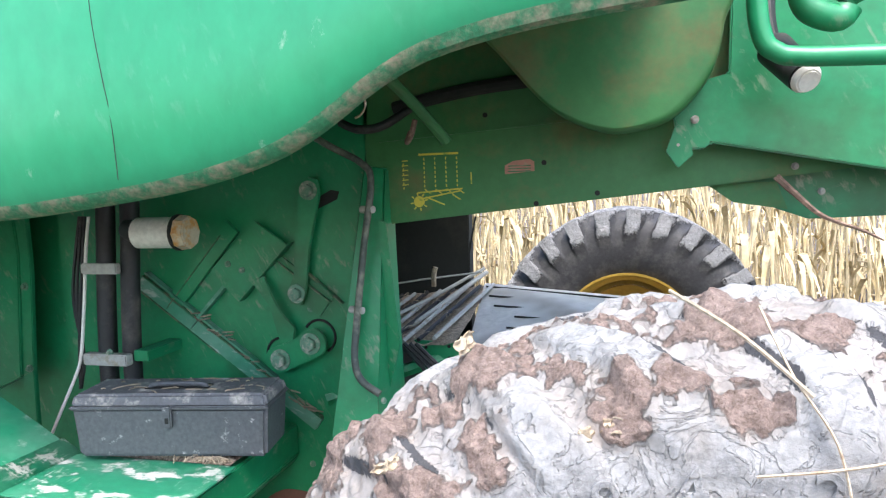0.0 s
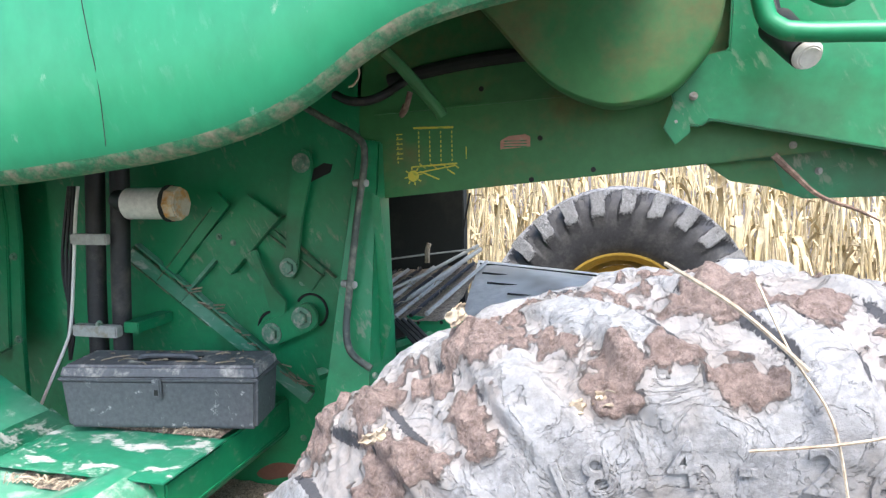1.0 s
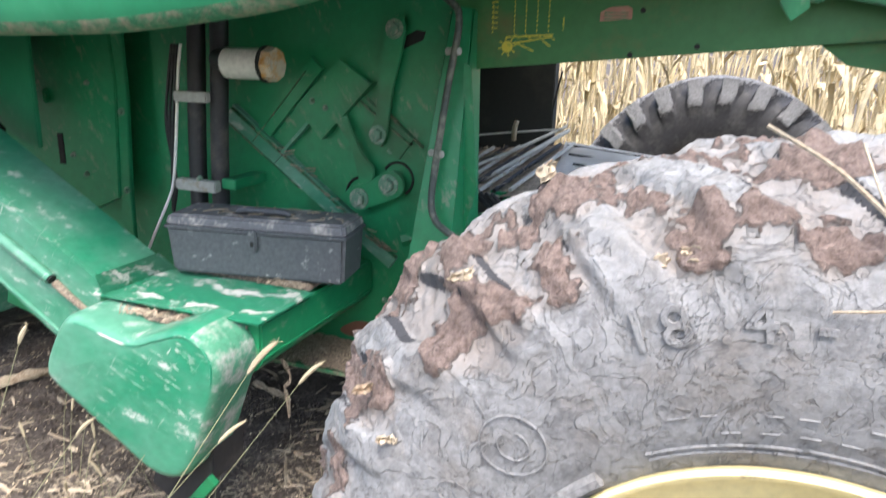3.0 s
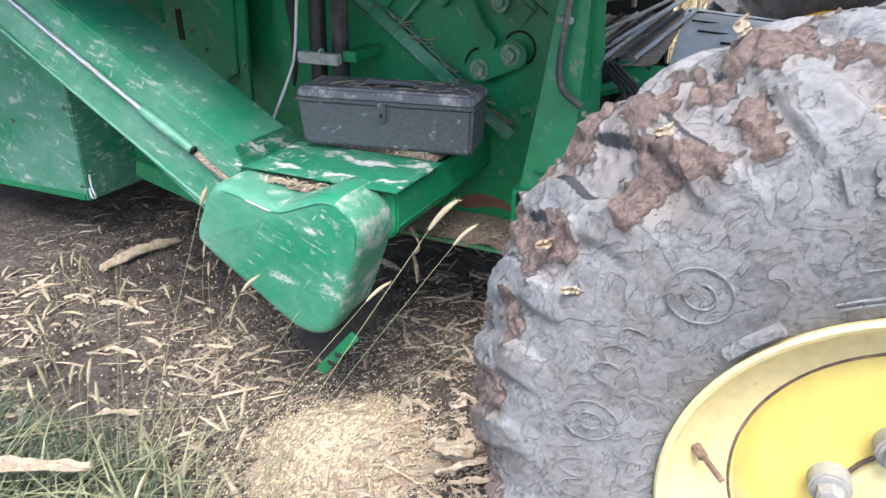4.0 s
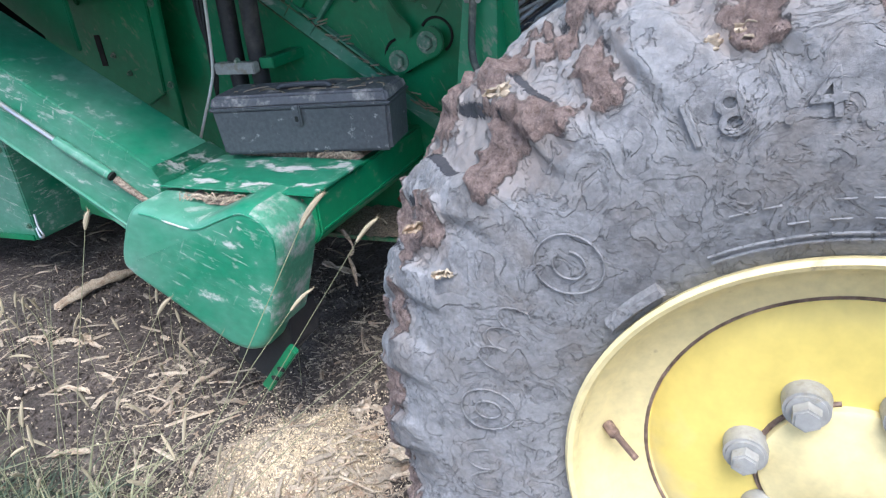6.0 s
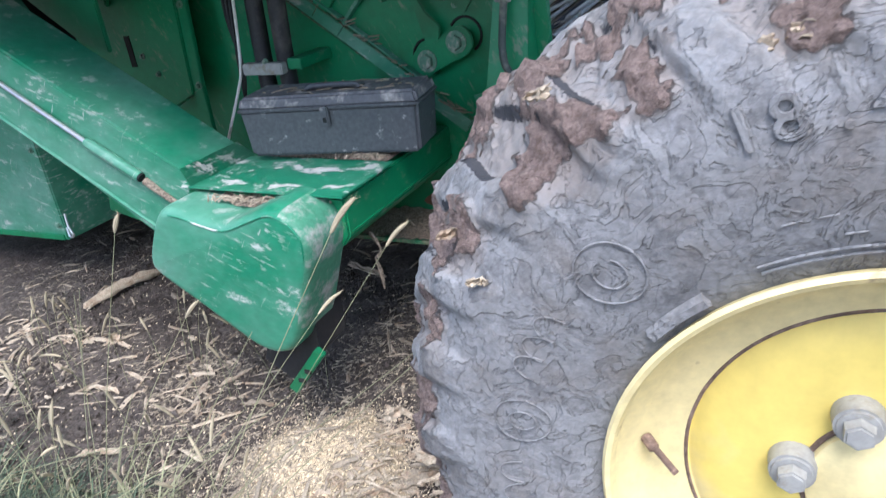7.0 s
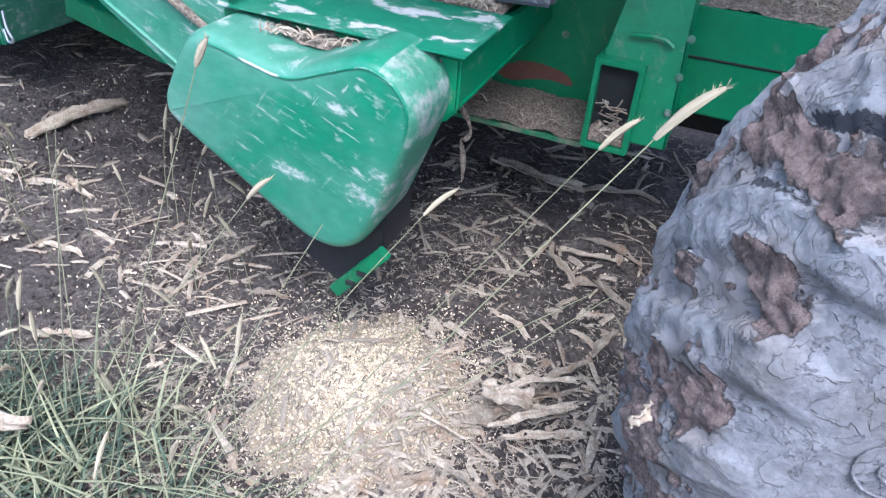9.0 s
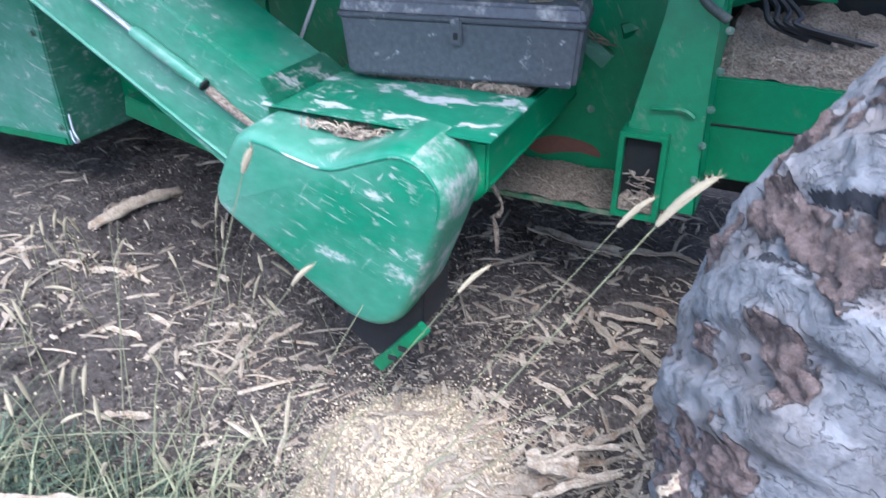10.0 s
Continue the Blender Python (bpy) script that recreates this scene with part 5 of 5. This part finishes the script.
litter(120, 15, (0.03, 0.12), (0.006, 0.02), (-1.05, -0.35, 1.75, 2.5), M_husk, "torn_leaf_bits", "torn maize leaves lying beside the axle")


# ---- larger husks that can be told apart ----
def husk(x, y, yaw, length, width, curl, bend, z=None, roll=0.0, label="curled dry maize husk lying on the soil"):
    nu, nv = 16, 6
    v, f = [], []
    sd = Vector((x * 9.1, y * 7.3, 0))
    twist = 1.1 * noise.noise(sd + Vector((0, 0, 9)))
    turn = bend * noise.noise(sd + Vector((4, 0, 2))) * 4
    for i in range(nu + 1):
        t = i / nu
        w = width * (0.35 + 0.65 * math.sin(math.pi * (0.12 + 0.8 * t)) ** 0.5) * (1 + 0.5 * noise.noise(sd + Vector((0, 0, t * 6))))
        a = twist * (t - 0.5)
        for j in range(nv + 1):
            s = (j / nv - 0.5) * 2
            rag = (0.10 * noise.noise(sd + Vector((s * 4, 7, i))) if i in (0, nu) else 0.012 * noise.noise(sd + Vector((s * 3, t * 9, 1)))) * length
            cy = s * w / 2 * math.cos(curl * s * 0.9) + 0.003 * noise.noise(sd + Vector((t * 14, s, 3)))
            cz = 0.45 * w * curl * s * s + 0.05 * w * math.cos(s * 14) + 0.012 * noise.noise(sd + Vector((t * 5, s * 1.5, 5)))
            px = length * (t - 0.5) + rag
            v.append((px, cy * math.cos(a) - cz * math.sin(a) + turn * length * (t - 0.5) ** 2 + 0.08 * length * noise.noise(sd + Vector((t * 3, 0, 1))),
                      cy * math.sin(a) + cz * math.cos(a) + bend * length * math.sin(math.pi * t) * 0.18))
    m = nv + 1
    f = [(i * m + j, i * m + j + 1, (i + 1) * m + j + 1, (i + 1) * m + j) for i in range(nu) for j in range(nv)]
    ob = raw("maize_husk", v, f, M_husk)
    ob.location = (x, y, (top_z(x, y) + 0.006) if z is None else z)
    ob.rotation_euler = (roll, 0, yaw)
    md = ob.modifiers.new("thickness", "SOLIDIFY")
    md.thickness = 0.0012
    tagged(ob, label, "maize husk", "husks on the ground")
    return ob


for a in ((-0.68, 2.15, 0.2, 0.20, 0.030, 0.6, 0.3), (-0.74, 2.05, -0.8, 0.18, 0.035, 0.8, 0.2), (-0.66, 2.02, 0.1, 0.14, 0.035, 0.8, 0.2), (-0.70, 2.56, 0.3, 0.32, 0.035, 0.6, 0.2), (-0.98, 2.52, -0.1, 0.34, 0.06, 0.5, 0.15),
          (-0.70, 1.50, 0.7, 0.22, 0.040, 0.7, 0.2), (-0.75, 1.42, 0.9, 0.13, 0.07, 0.4, 0.15), (-0.62, 1.56, 0.65, 0.20, 0.025, 0.8, 0.2), (-0.66, 1.48, 0.3, 0.16, 0.03, 0.8, 0.2), (-0.985, 1.64, -1.0, 0.055, 0.022, 0.5, 0.1),
          (-2.64, 2.06, 1.35, 0.40, 0.085, 0.9, 0.25), (-2.72, 2.05, 1.2, 0.16, 0.04, 0.9, 0.25), (-1.80, 1.18, 0.5, 0.14, 0.03, 0.6, 0.2), (-2.1, 1.45, 0.1, 0.16, 0.025, 0.6, 0.2), (-2.3, 1.7, -0.4, 0.18, 0.03, 0.7, 0.3),
          (-1.62, 1.66, 1.2, 0.15, 0.025, 0.8, 0.2), (-0.80, 1.75, -0.5, 0.16, 0.02, 0.8, 0.2), (-0.90, 1.95, 0.3, 0.20, 0.02, 0.8, 0.2), (-0.55, 1.80, 1.3, 0.14, 0.03, 0.8, 0.2), (-2.5, 1.15, 0.6, 0.2, 0.03, 0.7, 0.2),
          (-1.45, 1.55, 0.3, 0.13, 0.02, 0.9, 0.2), (-1.95, 1.0, -0.2, 0.18, 0.022, 0.7, 0.2), (-2.2, 2.4, 0.2, 0.25, 0.03, 0.7, 0.2), (-1.6, 2.5, -0.3, 0.25, 0.035, 0.7, 0.2), (-0.82, 1.18, 0.8, 0.12, 0.03, 0.8, 0.2), (-0.70, 1.22, -0.4, 0.12, 0.025, 0.8, 0.2), (-0.60, 1.42, 0.5, 0.19, 0.03, 0.8, 0.2), (-0.72, 1.58, -0.6, 0.13, 0.035, 0.6, 0.2), (-0.80, 1.52, 1.1, 0.10, 0.03, 0.6, 0.2), (-0.58, 2.0, 2.6, 0.16, 0.03, 0.8, 0.2), (-0.62, 2.22, -0.3, 0.2, 0.028, 0.8, 0.2)):
    husk(*a)

husk(-1.68, 0.80, 0.5, 0.34, 0.06, 0.5, 0.15, 0.125, label="broad pale maize leaf lying on the grass")

for a in ((-0.71, 1.45, 0.15, 0.12, 0.065, 0.35, 0.15, 0.055), (-0.63, 1.43, 0.75, 0.21, 0.028, 0.7, 0.2, 0.05), (-0.61, 1.60, 0.95, 0.17, 0.026, 0.7, 0.2, 0.05), (-0.66, 1.52, 0.55, 0.20, 0.022, 0.8, 0.2, 0.06)):
    husk(*a, label="pale torn maize husk beside the grain heap")

# husk and straw scraps on the tyre
SCRAP = "pale leaf scrap stuck to the muddy tyre"
for k, (x, y, z, yaw, l, w, rl) in enumerate(((-0.085, 1.08, 1.35, 1.5, 0.075, 0.03, 1.3), (0.10, 0.925, 1.285, 0.6, 0.04, 0.018, 1.2), (0.125, 0.92, 1.295, -0.5, 0.035, 0.02, 1.2), (-0.44, 0.915, 0.70, 1.2, 0.04, 0.02, 1.4),
                                              (-0.30, 0.935, 1.035, 0.9, 0.04, 0.014, 1.2), (-0.14, 0.89, 1.24, 1.3, 0.05, 0.012, 1.3), (-0.245, 0.895, 0.985, 0.3, 0.03, 0.012, 1.3))):
    husk(x, y, yaw, l, w, 0.5, 0.2, z, rl, SCRAP)


def straw_on_tyre(pts, r=0.0016):
    ob = part("straw_stem", tube(pts, r, 5), M_husk, None)
    tagged(ob, "long dry straw stem lying on the tyre", "straw")


straw_on_tyre([(0.19, 1.02, 1.435), (0.26, 0.94, 1.40), (0.325, 0.90, 1.345)], 0.0026)
straw_on_tyre([(0.285, 0.98, 1.425), (0.31, 0.92, 1.36), (0.345, 0.89, 1.30), (0.36, 0.875, 1.22)])
straw_on_tyre([(0.27, 0.89, 1.26), (0.36, 0.88, 1.28), (0.46, 0.88, 1.31)])


# ---- grass ----
def grass(n, seed, region, height, dens_scale, material, name, label, lean=1.0):
    rnd = random.Random(seed)
    v, f = [], []
    while n > 0:
        x, y = rnd.uniform(region[0], region[1]), rnd.uniform(region[2], region[3])
        if rnd.random() > 0.55 + 0.9 * noise.noise(Vector((x * dens_scale, y * dens_scale, seed))) - max(0, (x + 1.25)) * 2.6 - max(0, y - 0.90) * 2.8:
            continue
        n -= 1
        h = rnd.uniform(*height)
        a = rnd.gauss(0.6, 1.6)
        d = Vector((math.cos(a), math.sin(a), 0))
        s = Vector((-d.y, d.x, 0))
        w = rnd.uniform(0.0018, 0.0062)
        ln = rnd.uniform(0.5, 2.1) * lean
        k = len(v)
        base = Vector((x, y, ground_z(x, y) - 0.005))
        for i in range(4):
            t = i / 3
            c = base + d * h * ln * t * t + Vector((0, 0, max(0.012 * t, h * (t - 0.35 * ln * t * t))))
            ww = w * (1 - 0.85 * t)
            v += [c - s * ww, c + s * ww, c + Vector((0, 0, ww * 0.6)) + d * ww * 0.6]
        for i in range(3):
            p, q = k + 3 * i, k + 3 * i + 3
            f += [(p, p + 1, q + 1, q), (p + 1, p + 2, q + 2, q + 1), (p + 2, p, q, q + 2)]
    ob = raw(name, v, f, material, smooth=False)
    tagged(ob, label, "grass", kind="stuff")


grass(2700, 11, (-2.6, -0.85, 0.25, 1.25), (0.05, 0.16), 2.0, M_grass, "green_grass", "tangled green grass along the field edge")
grass(650, 12, (-2.6, -0.75, 0.3, 1.35), (0.08, 0.26), 1.7, M_stem, "dry_grass", "pale half-dry grass stems")


# ---- foxtail stalks ----
def foxtail(root, tip, head, sag, label="thin foxtail stalk with a pale bristly seed head"):
    """A long thin stem from root to tip with a seed head at its end."""
    root, tip = Vector(root), Vector(tip)
    t_ob = thing("foxtail_stalk", label, "grass stalk", "foxtail stalks")
    mid = (root + tip) / 2 + Vector((0, 0, sag))
    path = smooth_path([root, mid, tip], 8)
    part("stem", tube(path, lambda s: 0.0013 - 0.0006 * s, 5, n=1), M_stem, t_ob)
    d = (path[-1] - path[-3]).normalized()
    hd = [path[-1] + d * head * k / 4 + Vector((0, 0, -0.25 * head * (k / 4) ** 2)) for k in range(5)]
    b = tube(hd, lambda s: 0.0050 * (math.sin(math.pi * min(0.96, 0.1 + 0.86 * s)) ** 0.6), 7)
    hp = smooth_path(hd, 6)
    rnd = random.Random(int(abs(root.x * 1000)) + int(abs(tip.z * 777)))
    for _ in range(110):
        p = rnd.choice(hp[1:])
        w = Vector((rnd.gauss(0, 1), rnd.gauss(0, 1), rnd.gauss(0, 1))).normalized()
        q = p + (w * 0.7 + d * 0.8).normalized() * rnd.uniform(0.008, 0.013)
        s = w.cross(d).normalized() * 0.0006
        b.faces.new([b.verts.new(p - s), b.verts.new(p + s), b.verts.new(q)])
    part("seed_head", b, M_fox, t_ob)


foxtail((-1.05, 0.75, 0.02), (-0.50, 0.93, 1.02), 0.09, 0.03)
foxtail((-1.10, 0.85, 0.02), (-0.585, 1.20, 0.86), 0.08, 0.02)
foxtail((-1.30, 0.80, 0.02), (-1.04, 0.96, 0.96), 0.05, 0.04)
foxtail((-1.45, 0.95, 0.02), (-1.12, 1.12, 0.66), 0.07, 0.05)
foxtail((-1.20, 0.90, 0.02), (-0.88, 1.30, 0.60), 0.09, 0.04)
def bare_stem(root, tip):
    """A long dry stem without a head, leaning over the litter."""
    root, tip = Vector(root), Vector(tip)
    ob = part("grass_stem", tube([root, (root + tip) / 2 + Vector((0, 0, 0.02)), tip], lambda s: 0.0015 - 0.0007 * s, 5), M_stem, None)
    tagged(ob, "long thin dry grass stem leaning over the litter", "grass stem", "grass stems")


for root, tip in (((-1.455, 0.620, 0.010), (-0.970, 1.250, 0.387)),
                  ((-2.002, 1.000, 0.010), (-1.076, 1.000, 0.413)),
                  ((-1.552, 0.958, 0.010), (-1.771, 1.300, 0.552)),
                  ((-1.142, 0.780, 0.010), (-0.517, 1.200, 0.631)),
                  ((-1.219, 0.750, 0.020), (-1.061, 1.250, 0.550)),
                  ((-1.269, 0.823, 0.010), (-0.546, 1.200, 0.625)),
                  ((-1.473, 0.937, 0.010), (-1.805, 1.300, 0.534))):
    bare_stem(root, tip)
for k in range(78):
    rx, ry = random.uniform(-2.6, -1.15), random.uniform(0.7, 1.75)
    h = random.uniform(0.10, 0.34)
    a = random.uniform(0, 6.283)
    r = h * random.uniform(0.1, 0.55)
    foxtail((rx, ry, ground_z(rx, ry)), (rx + r * math.cos(a), ry + r * math.sin(a) * 0.7, h), random.uniform(0.06, 0.11), random.uniform(0.01, 0.06))


# ---- maize field beyond the machine ----
def maize_field(seed, start, rows, x0, x1):
    rnd = random.Random(seed)
    v, f = [], []
    for row in range(rows):
        y0 = start + 0.62 * row
        x = x0
        while x < x1:
            x += rnd.uniform(0.10, 0.22)
            bx, by = x + rnd.uniform(-0.04, 0.04), y0 + rnd.uniform(-0.12, 0.12)
            h = rnd.uniform(1.6, 2.5)
            lx, ly = rnd.uniform(-0.15, 0.15), rnd.uniform(-0.1, 0.1)
            k = len(v)
            for i in range(4):
                t = i / 3
                c = Vector((bx + lx * h * t * t, by + ly * h * t * t, h * t))
                for a in range(5):
                    v.append(c + Vector((math.cos(a * 1.2566), math.sin(a * 1.2566), 0)) * 0.013 * (1 - 0.6 * t))
            f += [(k + i * 5 + a, k + i * 5 + (a + 1) % 5, k + i * 5 + 5 + (a + 1) % 5, k + i * 5 + 5 + a) for i in range(3) for a in range(5)]
            for _ in range(rnd.randint(6, 9)):
                t = rnd.uniform(0.08, 0.95)
                base = Vector((bx + lx * h * t * t, by + ly * h * t * t, h * t))
                a = rnd.uniform(0, 6.283)
                d, s = Vector((math.cos(a), math.sin(a), 0)), Vector((-math.sin(a), math.cos(a), 0))
                L, w, up = rnd.uniform(0.35, 0.75), rnd.uniform(0.018, 0.04), rnd.uniform(0.1, 0.5)
                k = len(v)
                tw = rnd.uniform(-1.2, 1.2)
                for i in range(5):
                    q = i / 4
                    c = base + d * L * (0.55 * q - 0.15 * q * q) + Vector((0, 0, L * (up * q - (0.5 + up) * 1.35 * q * q)))
                    sv = (s * math.cos(tw * q) + Vector((0, 0, 1)) * math.sin(tw * q)) * w * (1 - 0.8 * q)
                    v += [c - sv, c + d * 0.006 - Vector((0, 0, 0.008)), c + sv]
                f += [(k + i * 3 + j, k + i * 3 + j + 1, k + i * 3 + j + 4, k + i * 3 + j + 3) for i in range(4) for j in range(2)]
    ob = raw("maize_field", v, f, M_corn, smooth=False)
    tagged(ob, "dense stand of dry pale yellow maize stalks and leaves", "maize field", kind="stuff")


maize_field(21, 5.6, 9, -4.5, 7.5)


def heap_straw(n, seed, region, zfun, name, label, parent):
    """Loose straw on a ledge or heap."""
    rnd = random.Random(seed)
    v, f = [], []
    for _ in range(n):
        x, y = rnd.uniform(region[0], region[1]), rnd.uniform(region[2], region[3])
        l = rnd.uniform(0.012, 0.055)
        strip(v, f, Vector((x, y, zfun(x, y))), rnd.uniform(0, 6.283), l, rnd.uniform(0.002, 0.006), rnd.uniform(0, 0.35) * l, rnd.uniform(-1, 1), rnd)
    ob = raw(name, v, f, M_husk, parent, label, smooth=False)
    tagged(ob, kind="stuff")


heap_straw(700, 31, (-0.56, 0.2, 2.12, 2.45), lambda x, y: 0.845 + 0.10 * (y - 2.12), "loose_straw", "loose straw on the axle beam", combine)
heap_straw(160, 32, (-1.75, -0.77, 1.99, 2.18), lambda x, y: 0.478, "loose_straw", "loose straw on the ledge", combine)
heap_straw(110, 33, (-1.36, -1.0, 1.49, 1.52), lambda x, y: 0.79, "loose_straw", "chaff packed behind the boot cover", combine)
heap_straw(60, 35, (-1.10, -0.93, 1.77, 1.83), lambda x, y: 0.826, "loose_straw", "straw along the toolbox", combine)
heap_straw(120, 34, (-0.93, -0.46, 2.38, 2.9), lambda x, y: 1.0 + 0.12 * (x + 0.92) + 0.167 * (y - 2.35), "loose_straw", "straw on the deck", combine)
